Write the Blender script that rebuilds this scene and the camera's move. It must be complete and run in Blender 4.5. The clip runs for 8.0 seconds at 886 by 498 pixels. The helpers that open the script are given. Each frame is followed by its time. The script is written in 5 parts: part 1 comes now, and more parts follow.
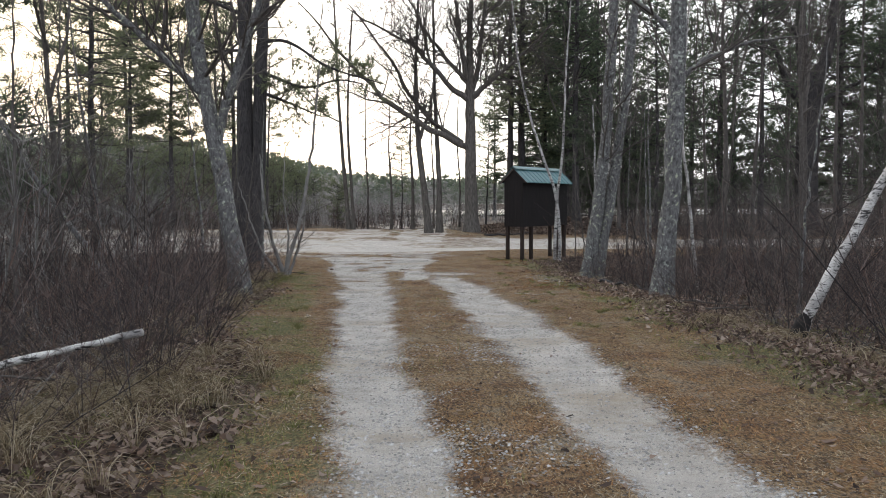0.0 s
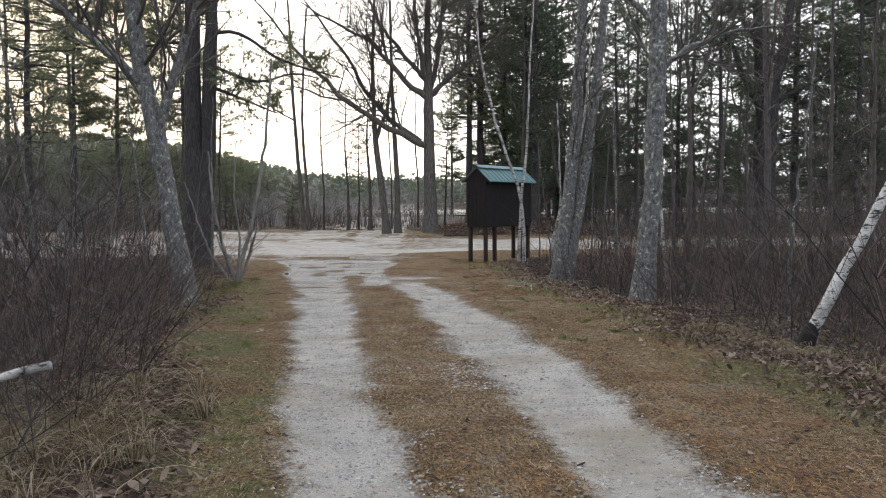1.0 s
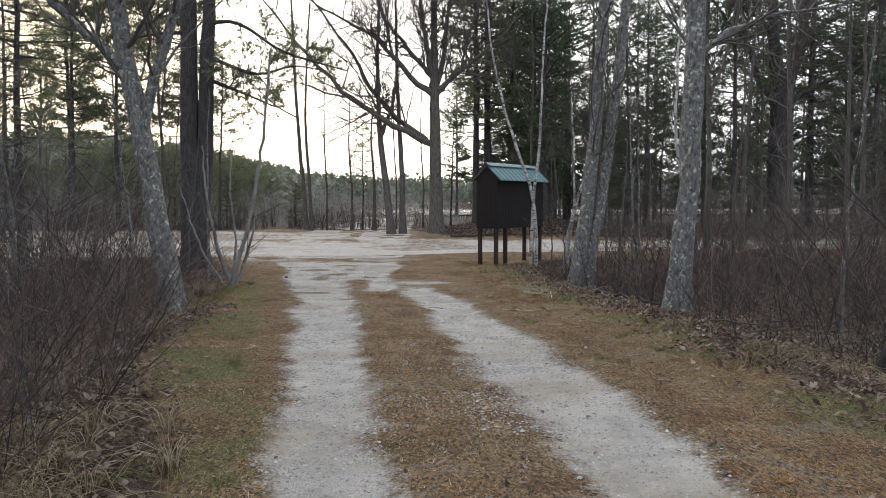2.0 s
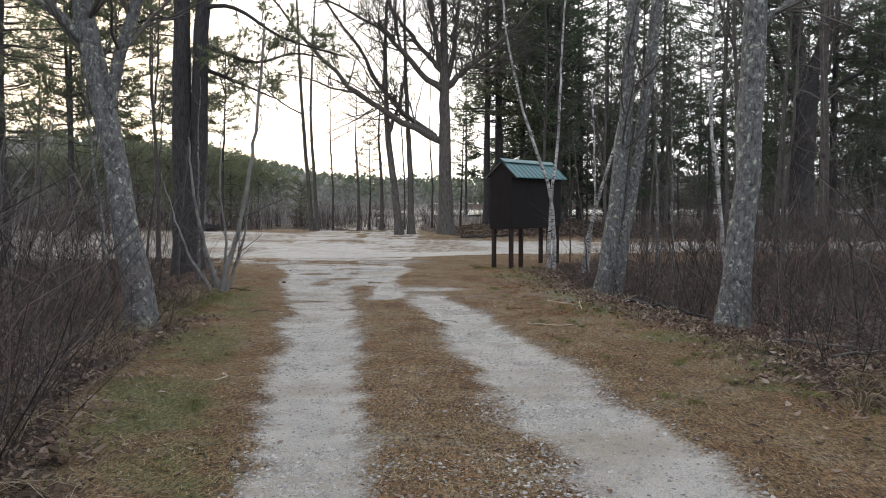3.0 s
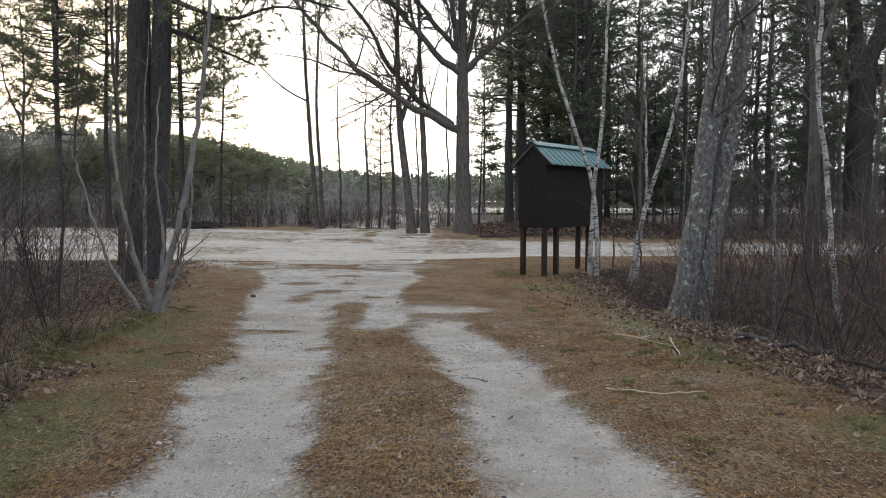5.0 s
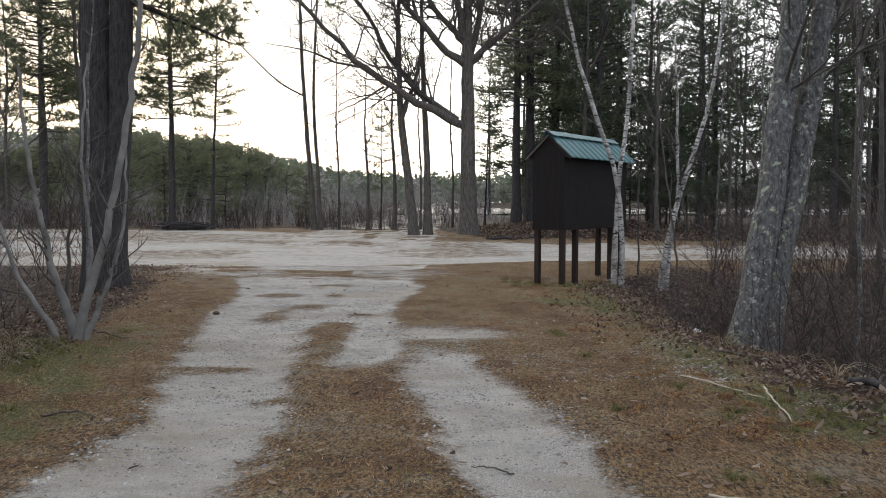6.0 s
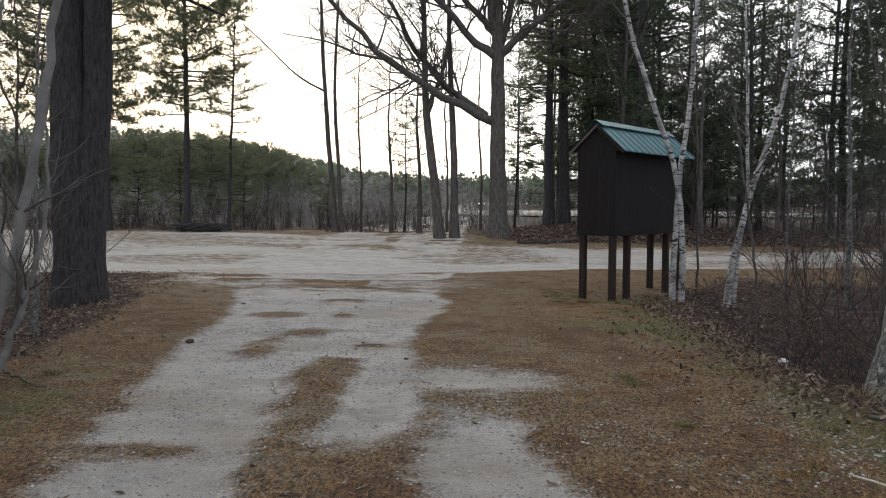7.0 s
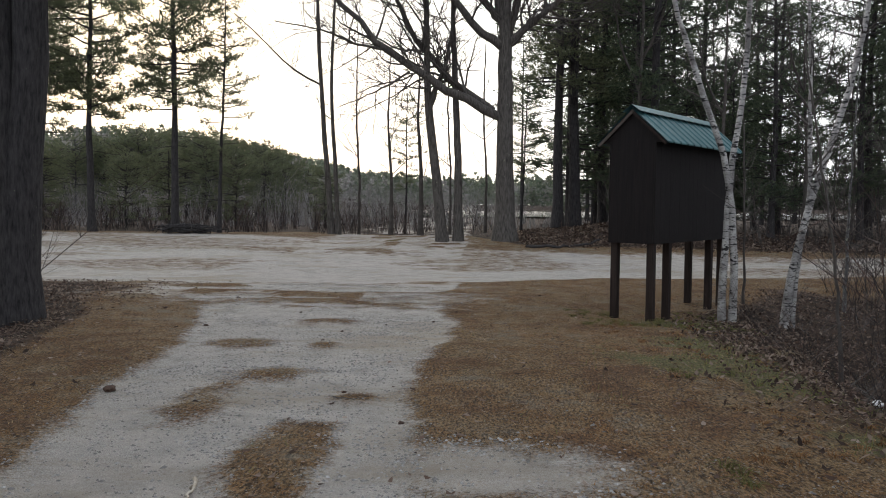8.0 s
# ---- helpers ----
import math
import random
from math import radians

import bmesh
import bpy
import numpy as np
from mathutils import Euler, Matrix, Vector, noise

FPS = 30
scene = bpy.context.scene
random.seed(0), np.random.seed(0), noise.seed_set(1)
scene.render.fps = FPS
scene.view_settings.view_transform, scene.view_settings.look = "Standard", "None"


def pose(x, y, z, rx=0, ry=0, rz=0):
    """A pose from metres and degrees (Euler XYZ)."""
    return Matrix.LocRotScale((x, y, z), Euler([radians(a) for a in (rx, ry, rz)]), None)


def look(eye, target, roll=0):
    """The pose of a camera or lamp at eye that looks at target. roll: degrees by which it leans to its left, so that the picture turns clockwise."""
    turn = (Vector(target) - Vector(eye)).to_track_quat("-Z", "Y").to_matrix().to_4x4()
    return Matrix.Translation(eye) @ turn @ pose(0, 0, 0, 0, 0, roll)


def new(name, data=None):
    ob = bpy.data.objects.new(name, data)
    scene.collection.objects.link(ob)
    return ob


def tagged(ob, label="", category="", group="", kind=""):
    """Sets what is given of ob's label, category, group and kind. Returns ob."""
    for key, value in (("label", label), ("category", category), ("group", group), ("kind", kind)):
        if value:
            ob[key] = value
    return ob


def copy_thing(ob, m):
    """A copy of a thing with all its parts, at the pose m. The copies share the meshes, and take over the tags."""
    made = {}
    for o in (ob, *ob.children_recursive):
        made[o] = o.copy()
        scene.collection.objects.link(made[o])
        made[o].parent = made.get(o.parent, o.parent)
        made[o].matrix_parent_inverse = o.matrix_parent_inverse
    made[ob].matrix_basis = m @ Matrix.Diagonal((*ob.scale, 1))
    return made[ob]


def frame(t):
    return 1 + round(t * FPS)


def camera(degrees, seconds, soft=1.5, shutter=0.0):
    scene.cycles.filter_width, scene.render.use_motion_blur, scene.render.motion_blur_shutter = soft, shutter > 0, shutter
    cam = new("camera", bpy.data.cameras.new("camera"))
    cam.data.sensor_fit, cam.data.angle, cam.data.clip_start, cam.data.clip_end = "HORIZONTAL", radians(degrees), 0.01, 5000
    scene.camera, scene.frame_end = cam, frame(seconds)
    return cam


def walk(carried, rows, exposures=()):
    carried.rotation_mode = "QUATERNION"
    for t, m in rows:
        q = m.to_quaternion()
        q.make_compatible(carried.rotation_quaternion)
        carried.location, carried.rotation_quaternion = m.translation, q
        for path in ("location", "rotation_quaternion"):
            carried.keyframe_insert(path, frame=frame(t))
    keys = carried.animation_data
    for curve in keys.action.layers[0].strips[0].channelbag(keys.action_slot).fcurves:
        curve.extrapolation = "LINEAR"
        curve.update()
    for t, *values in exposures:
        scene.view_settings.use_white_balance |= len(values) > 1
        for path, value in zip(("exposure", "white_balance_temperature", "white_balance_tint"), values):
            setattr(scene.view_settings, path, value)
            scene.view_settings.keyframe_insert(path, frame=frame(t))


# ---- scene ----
cam = camera(56.3, 8.0, soft=0.95)
PATH = [
    (0, (0.391, 0.621, 1.193), (0.347, 2.619, 1.084), -0.2),
    (0.1, (0.376, 0.721, 1.196), (0.370, 2.721, 1.087), -0.2),
    (0.2, (0.360, 0.821, 1.198), (0.389, 2.821, 1.088), -0.2),
    (0.3, (0.345, 0.922, 1.201), (0.394, 2.921, 1.091), -0.3),
    (0.4, (0.329, 1.022, 1.202), (0.389, 3.021, 1.092), -0.3),
    (0.5, (0.314, 1.122, 1.205), (0.377, 3.120, 1.094), -0.3),
    (1, (0.238, 1.613, 1.201), (0.300, 3.610, 1.091), -0.4),
    (1.5, (0.179, 2.144, 1.200), (0.241, 4.142, 1.090), -0.3),
    (3, (0.100, 4.355, 1.148), (0.134, 6.354, 1.039), -0.1),
    (3.5, (0.117, 5.303, 1.122), (0.148, 7.301, 1.013), -0.2),
    (4, (0.121, 6.246, 1.056), (0.150, 8.244, 0.945), -0.2),
    (4.5, (0.124, 7.267, 1.043), (0.135, 9.266, 0.929), -0.0),
    (6, (0.145, 10.529, 0.983), (0.129, 12.527, 0.872), 0.1),
    (6.5, (0.079, 11.661, 0.976), (0.055, 13.659, 0.865), 0.1),
    (7, (0.068, 12.736, 0.978), (-0.011, 14.733, 0.870), 0.3),
    (7.5, (-0.002, 13.812, 0.980), (-0.082, 15.809, 0.872), 0.4),
    (8, (-0.078, 14.907, 0.976), (-0.160, 16.904, 0.870), 0.5),
]
walk(cam, [(t, look(eye, target, roll)) for t, eye, target, roll in PATH], exposures=[(0.0, 0.74), (1.5, 0.78), (3.5, 0.74), (4.5, 0.70), (6.5, 0.52), (8.0, 0.24)])

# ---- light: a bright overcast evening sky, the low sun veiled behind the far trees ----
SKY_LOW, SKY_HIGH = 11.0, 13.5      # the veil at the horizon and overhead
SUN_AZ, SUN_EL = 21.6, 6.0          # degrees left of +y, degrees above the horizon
world = bpy.data.worlds.new("evening_sky")
scene.world = world
world.use_nodes = True
wt = world.node_tree
wt.nodes.clear()
w_out = wt.nodes.new("ShaderNodeOutputWorld")
w_bg = wt.nodes.new("ShaderNodeBackground")
w_sky = wt.nodes.new("ShaderNodeTexSky")
w_sky.sky_type, w_sky.sun_disc = "NISHITA", False
w_sky.sun_elevation, w_sky.sun_rotation = radians(SUN_EL), radians(-SUN_AZ)
w_sky.air_density, w_sky.dust_density = 1.0, 2.5
w_co = wt.nodes.new("ShaderNodeTexCoord")
w_map = wt.nodes.new("ShaderNodeMapping")
w_map.inputs["Scale"].default_value = (1.0, 1.0, 3.2)
w_noise = wt.nodes.new("ShaderNodeTexNoise")
w_noise.inputs["Scale"].default_value, w_noise.inputs["Detail"].default_value = 2.2, 6.0
w_ramp = wt.nodes.new("ShaderNodeValToRGB")
w_ramp.color_ramp.elements[0].position, w_ramp.color_ramp.elements[1].position = 0.36, 0.62
w_ramp.color_ramp.elements[0].color = (0.86, 0.86, 0.86, 1)
w_ramp.color_ramp.elements[1].color = (0.98, 0.98, 0.98, 1)
w_mix = wt.nodes.new("ShaderNodeMix")
w_mix.data_type = "RGBA"
wt.links.new(w_co.outputs["Generated"], w_map.inputs["Vector"])
wt.links.new(w_map.outputs["Vector"], w_noise.inputs["Vector"])
wt.links.new(w_noise.outputs["Fac"], w_ramp.inputs["Fac"])
wt.links.new(w_ramp.outputs["Color"], w_mix.inputs["Factor"])
wt.links.new(w_sky.outputs["Color"], w_mix.inputs[6])
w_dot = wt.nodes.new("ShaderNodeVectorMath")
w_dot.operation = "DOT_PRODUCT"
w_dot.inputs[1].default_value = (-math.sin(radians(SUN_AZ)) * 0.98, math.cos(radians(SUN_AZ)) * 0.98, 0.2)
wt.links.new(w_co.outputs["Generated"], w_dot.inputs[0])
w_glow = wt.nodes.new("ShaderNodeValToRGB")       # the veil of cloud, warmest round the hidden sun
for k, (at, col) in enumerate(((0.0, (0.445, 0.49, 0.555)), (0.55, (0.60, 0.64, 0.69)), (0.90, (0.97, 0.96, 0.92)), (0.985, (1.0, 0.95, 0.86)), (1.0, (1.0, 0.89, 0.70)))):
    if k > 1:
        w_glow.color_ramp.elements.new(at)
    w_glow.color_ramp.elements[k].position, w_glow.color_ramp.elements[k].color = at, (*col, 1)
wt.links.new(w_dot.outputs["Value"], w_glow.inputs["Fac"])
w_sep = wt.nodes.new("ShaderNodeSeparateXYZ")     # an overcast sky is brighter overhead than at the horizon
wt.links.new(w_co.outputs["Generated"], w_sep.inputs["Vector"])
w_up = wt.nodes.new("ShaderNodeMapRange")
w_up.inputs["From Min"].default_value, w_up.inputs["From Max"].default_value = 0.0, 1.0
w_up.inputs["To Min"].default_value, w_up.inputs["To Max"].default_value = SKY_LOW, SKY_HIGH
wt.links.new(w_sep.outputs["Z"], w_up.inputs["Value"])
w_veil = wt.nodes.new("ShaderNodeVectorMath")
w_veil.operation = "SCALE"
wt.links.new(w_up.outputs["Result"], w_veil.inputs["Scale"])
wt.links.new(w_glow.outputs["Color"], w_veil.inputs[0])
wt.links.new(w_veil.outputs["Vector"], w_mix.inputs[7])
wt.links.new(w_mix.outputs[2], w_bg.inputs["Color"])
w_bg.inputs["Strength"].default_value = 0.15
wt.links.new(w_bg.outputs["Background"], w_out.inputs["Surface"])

sun = new("sun", bpy.data.lights.new("sun", "SUN"))
sun.data.energy, sun.data.angle, sun.data.color = 0.5, radians(14), (1.0, 0.86, 0.68)
sun.matrix_world = look((0, 0, 0), (math.sin(radians(SUN_AZ)), -math.cos(radians(SUN_AZ)), -math.tan(radians(SUN_EL))))


# ---- materials ----
def nodes_of(name, rough=0.9):
    m = bpy.data.materials.new(name)
    m.use_nodes = True
    t = m.node_tree
    b = t.nodes["Principled BSDF"]
    b.inputs["Roughness"].default_value = rough
    b.inputs["Specular IOR Level"].default_value = 0.25
    return m, t, b


def coord(t, scale=(1, 1, 1), kind="Object"):
    c = t.nodes.new("ShaderNodeTexCoord")
    mp = t.nodes.new("ShaderNodeMapping")
    mp.inputs["Scale"].default_value = scale
    t.links.new(c.outputs[kind], mp.inputs["Vector"])
    return mp.outputs["Vector"]


def noise_node(t, vec, scale, detail=4.0, rough=0.6):
    n = t.nodes.new("ShaderNodeTexNoise")
    n.inputs["Scale"].default_value, n.inputs["Detail"].default_value = scale, detail
    n.inputs["Roughness"].default_value = rough
    t.links.new(vec, n.inputs["Vector"])
    return n.outputs["Fac"]


def ramp(t, fac, stops):
    r = t.nodes.new("ShaderNodeValToRGB")
    e = r.color_ramp.elements
    while len(e) < len(stops):
        e.new(0.5)
    for k, (p, c) in enumerate(stops):
        e[k].position = p
        e[k].color = (*c, 1) if len(c) == 3 else c
    t.links.new(fac, r.inputs["Fac"])
    return r.outputs["Color"]


def mix(t, fac, a, b):
    m = t.nodes.new("ShaderNodeMix")
    m.data_type = "RGBA"
    for sock, v in ((m.inputs["Factor"], fac), (m.inputs[6], a), (m.inputs[7], b)):
        if isinstance(v, (int, float)):
            sock.default_value = v
        elif isinstance(v, tuple):
            sock.default_value = (*v, 1)
        else:
            t.links.new(v, sock)
    return m.outputs[2]


def math_node(t, op, a, b=0.0, clamp=False):
    m = t.nodes.new("ShaderNodeMath")
    m.operation, m.use_clamp = op, clamp
    for sock, v in zip(m.inputs, (a, b)):
        if isinstance(v, (int, float)):
            sock.default_value = v
        else:
            t.links.new(v, sock)
    return m.outputs[0]


def bump(t, b, height, strength=0.5, distance=0.02):
    n = t.nodes.new("ShaderNodeBump")
    n.inputs["Strength"].default_value, n.inputs["Distance"].default_value = strength, distance
    t.links.new(height, n.inputs["Height"])
    t.links.new(n.outputs["Normal"], b.inputs["Normal"])


def island(t):
    return t.nodes.new("ShaderNodeNewGeometry").outputs["Random Per Island"]


def plain(name, stops, scale=8.0, rough=0.9, stretch=(1, 1, 1), relief=0.3, depth=0.01, per_island=False):
    m, t, b = nodes_of(name, rough)
    v = coord(t, stretch)
    n = noise_node(t, v, scale, 6.0)
    fac = n
    if per_island:
        fac = math_node(t, "ADD", math_node(t, "MULTIPLY", n, 0.35), math_node(t, "MULTIPLY", island(t), 0.65))
    t.links.new(ramp(t, fac, stops), b.inputs["Base Color"])
    if relief:
        bump(t, b, noise_node(t, v, scale * 3, 4.0), relief, depth)
    return m


def bark(name, dark, mid, lichen, amount, ridge=(14, 14, 2.5), lichen_scale=6.0):
    """Furrowed bark with patches of lichen of their own shape."""
    m, t, b = nodes_of(name, 0.93)
    v = coord(t)
    furrow = noise_node(t, coord(t, ridge), 2.2, 6.0, 0.65)
    base = ramp(t, furrow, [(0.32, dark), (0.62, mid)])
    patch = noise_node(t, v, lichen_scale, 5.0, 0.7)
    spot = ramp(t, patch, [(amount, (0, 0, 0)), (amount + 0.06, (1, 1, 1))])
    tone = ramp(t, noise_node(t, v, 1.7, 2.0), [(0.4, lichen), (0.6, tuple(min(1, c * k) for c, k in zip(lichen, (1.10, 1.09, 0.84))))])
    fleck = ramp(t, noise_node(t, v, lichen_scale * 3.5, 3.0, 0.6), [(amount + 0.06, (0, 0, 0)), (amount + 0.10, (0.8, 0.8, 0.8))])
    col = mix(t, fleck, mix(t, spot, base, tone), tuple(min(1, c * 1.35) for c in lichen))
    t.links.new(col, b.inputs["Base Color"])
    bump(t, b, furrow, 0.8, 0.03)
    return m


M_LICHEN = bark("grey_lichen_bark", (0.035, 0.032, 0.032), (0.165, 0.158, 0.155), (0.34, 0.355, 0.32), 0.575, (13, 13, 6), 13.0)
M_PINE = bark("dark_pine_bark", (0.018, 0.0165, 0.017), (0.066, 0.059, 0.059), (0.14, 0.15, 0.125), 0.68)
M_OAK = bark("grey_oak_bark", (0.036, 0.031, 0.028), (0.125, 0.11, 0.098), (0.20, 0.205, 0.175), 0.64, (9, 9, 1.6))
M_TWIG = plain("grey_brown_twig_bark", [(0.3, (0.05, 0.042, 0.038)), (0.7, (0.115, 0.10, 0.09))], 5.0, 0.9, relief=0)
M_TWIG_PALE = plain("pale_grey_twig_bark", [(0.3, (0.10, 0.092, 0.088)), (0.7, (0.24, 0.225, 0.21))], 5.0, 0.9, relief=0)
M_BRUSH = plain("red_brown_brush_stems", [(0.15, (0.018, 0.015, 0.015)), (0.5, (0.050, 0.040, 0.038)), (0.68, (0.105, 0.064, 0.052)), (0.95, (0.21, 0.19, 0.175))], 1.2, 0.85, relief=0, per_island=True)
# pale dead reeds; on the marsh brush the paleness stands in for mist
M_REED_MIST = plain("pale_reed_and_misty_brush_stems", [(0.2, (0.20, 0.185, 0.18)), (0.8, (0.38, 0.355, 0.335))], 0.8, 0.9, relief=0, per_island=True)


def birch_bark():
    m, t, b = nodes_of("white_birch_bark", 0.7)
    v = coord(t)
    marks = noise_node(t, coord(t, (5.5, 5.5, 19.0)), 1.7, 4.0, 0.62)
    fine = noise_node(t, coord(t, (16.0, 16.0, 60.0)), 1.6, 3.0, 0.6)
    blot = noise_node(t, v, 3.5, 4.0)
    white = ramp(t, blot, [(0.36, (0.17, 0.155, 0.15)), (0.60, (0.50, 0.475, 0.45))])
    white = mix(t, ramp(t, fine, [(0.38, (0.75, 0.75, 0.75)), (0.47, (0, 0, 0))]), white, (0.16, 0.14, 0.13))
    dark = ramp(t, marks, [(0.40, (1, 1, 1)), (0.46, (0, 0, 0))])
    t.links.new(mix(t, dark, white, (0.03, 0.027, 0.026)), b.inputs["Base Color"])
    bump(t, b, marks, 0.4, 0.01)
    return m


M_BIRCH = birch_bark()
M_NEEDLE = plain("pine_needles", [(0.25, (0.105, 0.12, 0.082)), (0.75, (0.20, 0.21, 0.12))], 0.9, 0.7, relief=0, per_island=True)
M_NEEDLE_DARK = plain("dark_hemlock_needles", [(0.25, (0.055, 0.075, 0.052)), (0.75, (0.125, 0.15, 0.09))], 0.9, 0.75, relief=0, per_island=True)
M_STRAW = plain("dry_grass_blades", [(0.15, (0.05, 0.028, 0.014)), (0.5, (0.27, 0.172, 0.08)), (0.85, (0.48, 0.355, 0.205))], 3.0, 0.85, relief=0, per_island=True)
M_RUST = plain("rust_brown_grass_blades", [(0.15, (0.035, 0.018, 0.009)), (0.5, (0.20, 0.095, 0.036)), (0.85, (0.34, 0.19, 0.082))], 3.0, 0.85, relief=0, per_island=True)
M_HAY = plain("pale_long_dead_grass", [(0.15, (0.07, 0.05, 0.028)), (0.5, (0.30, 0.235, 0.145)), (0.85, (0.58, 0.50, 0.38))], 3.0, 0.85, relief=0, per_island=True)
M_GREEN = plain("green_grass_blades", [(0.1, (0.09, 0.095, 0.033)), (0.8, (0.25, 0.25, 0.095))], 3.0, 0.8, relief=0, per_island=True)
M_LEAF = plain("dead_leaves", [(0.2, (0.034, 0.022, 0.018)), (0.5, (0.09, 0.058, 0.044)), (0.9, (0.33, 0.26, 0.21))], 3.0, 0.8, relief=0, per_island=True)
M_LEAF_PALE = plain("bleached_dead_leaves", [(0.18, (0.028, 0.018, 0.015)), (0.45, (0.14, 0.09, 0.068)), (0.72, (0.27, 0.20, 0.16)), (0.95, (0.48, 0.41, 0.355))], 3.0, 0.75, relief=0, per_island=True)
M_STONE = plain("crushed_stone", [(0.1, (0.13, 0.12, 0.112)), (0.6, (0.28, 0.265, 0.25)), (0.95, (0.46, 0.44, 0.42))], 9.0, 0.9, relief=0, per_island=True)
M_KIOSK = plain("dark_brown_stained_boards", [(0.3, (0.007, 0.005, 0.005)), (0.7, (0.014, 0.0095, 0.009))], 3.0, 0.75, (10, 10, 0.8), 0.4, 0.006)
M_POST = plain("dark_brown_timber_posts", [(0.3, (0.018, 0.012, 0.010)), (0.7, (0.042, 0.028, 0.023))], 3.0, 0.85, (10, 10, 0.8), 0.4, 0.006)
M_ROOF = plain("green_ribbed_metal", [(0.3, (0.022, 0.085, 0.095)), (0.7, (0.04, 0.125, 0.135))], 5.0, 0.42, relief=0.1, depth=0.003)
M_ROOF.node_tree.nodes["Principled BSDF"].inputs["Specular IOR Level"].default_value = 0.5
M_EDGE = plain("weathered_roof_edge", [(0.3, (0.07, 0.055, 0.048)), (0.7, (0.15, 0.125, 0.11))], 6.0, 0.8)
# far woods: base colours lifted to stand in for the distance haze
M_FARWOOD_HAZED = plain("hazed_far_pine_woods", [(0.2, (0.15, 0.18, 0.14)), (0.6, (0.23, 0.26, 0.18)), (0.9, (0.28, 0.26, 0.22))], 0.05, 0.9, relief=0, per_island=True)
M_FARBARE_HAZED = plain("hazed_far_bare_woods", [(0.2, (0.30, 0.28, 0.265)), (0.8, (0.42, 0.39, 0.36))], 0.05, 0.9, relief=0, per_island=True)
M_WOOD = plain("broken_pale_wood", [(0.3, (0.28, 0.23, 0.17)), (0.7, (0.48, 0.43, 0.36))], 12.0, 0.85, (1, 1, 6))
M_CLOD = plain("dark_earth_clod", [(0.3, (0.035, 0.022, 0.016)), (0.7, (0.09, 0.055, 0.04))], 30.0, 0.95)
M_CHAR = plain("blackened_rotten_bark", [(0.3, (0.008, 0.007, 0.007)), (0.7, (0.03, 0.026, 0.024))], 14.0, 0.95, relief=0.8, depth=0.03)
M_LITTERWHITE = plain("crumpled_white_plastic", [(0.3, (0.6, 0.6, 0.6)), (0.7, (0.8, 0.8, 0.8))], 20.0, 0.5)


def translucent(m, share):
    """Let part of the light pass through thin needles and leaves."""
    t = m.node_tree
    b, o = t.nodes["Principled BSDF"], t.nodes["Material Output"]
    tr, mx = t.nodes.new("ShaderNodeBsdfTranslucent"), t.nodes.new("ShaderNodeMixShader")
    mx.inputs["Fac"].default_value = share
    t.links.new(b.inputs["Base Color"].links[0].from_socket, tr.inputs["Color"])
    t.links.new(b.outputs["BSDF"], mx.inputs[1])
    t.links.new(tr.outputs["BSDF"], mx.inputs[2])
    t.links.new(mx.outputs["Shader"], o.inputs["Surface"])


translucent(M_NEEDLE, 0.65)
for m_ in (M_NEEDLE_DARK, M_FARWOOD_HAZED, M_STRAW, M_HAY, M_GREEN, M_LEAF, M_LEAF_PALE):
    translucent(m_, 0.5)

# ---- ground shape and its covers ----
RNG = np.random.default_rng(7)


def hash2(ix, iy, seed):
    h = (ix * 374761393 + iy * 668265263 + seed * 2147483647) & 0xFFFFFFFF
    h = ((h ^ (h >> 13)) * 1274126177) & 0xFFFFFFFF
    return ((h ^ (h >> 16)) & 0xFFFF) / 65535.0


def vnoise(x, y, scale, seed=0):
    """Smooth value noise from 0 to 1 over the plan."""
    x, y = np.asarray(x, float) / scale, np.asarray(y, float) / scale
    ix, iy = np.floor(x).astype(np.int64), np.floor(y).astype(np.int64)
    fx, fy = x - ix, y - iy
    fx, fy = fx * fx * (3 - 2 * fx), fy * fy * (3 - 2 * fy)
    a, b = hash2(ix, iy, seed), hash2(ix + 1, iy, seed)
    c, d = hash2(ix, iy + 1, seed), hash2(ix + 1, iy + 1, seed)
    return (a * (1 - fx) + b * fx) * (1 - fy) + (c * (1 - fx) + d * fx) * fy


def step(a, b, v):
    u = np.clip((np.asarray(v, float) - a) / (b - a), 0, 1)
    return u * u * (3 - 2 * u)


def lane_l0(y): return np.interp(y, [-6, 4.4, 9, 12.2, 15.5, 20, 23.7, 27, 30], [1.2, -0.23, -0.88, -1.30, -1.76, -2.60, -3.20, -4.10, -6.0])
def lane_l1(y): return np.interp(y, [-6, 4.4, 9, 12.2, 16, 18.7, 19.8, 21], [1.75, 0.34, -0.22, -0.54, -0.97, -1.34, -1.38, -0.9])
def lane_r0(y): return np.interp(y, [-6, 4.4, 7, 9, 11.8, 15, 17.6, 20], [2.4, 1.24, 0.93, 0.68, 0.44, 0.10, -0.25, -0.9])
def lane_r1(y): return np.interp(y, [-6, 4.4, 9.3, 14, 16, 17.5, 19], [3.1, 1.90, 1.36, 0.96, 0.72, 0.40, 0.1])
def verge_l(y): return np.interp(y, [-6, 4.4, 6.2, 10.9, 15.3, 20, 26.5, 29], [-0.6, -0.96, -1.07, -2.35, -2.85, -3.70, -5.4, -7.5])
def verge_r(y): return np.interp(y, [-6, 6.6, 9, 13, 16, 20, 24, 27, 30], [3.9, 3.43, 3.15, 3.0, 2.75, 2.75, 2.6, 3.4, 5.5])
def lot_near(x): return np.interp(x, [-30, -9, -5, -2.5, -0.8, 2, 7, 30], [31.5, 30.8, 30.8, 31.0, 32.0, 33.0, 34.3, 37])
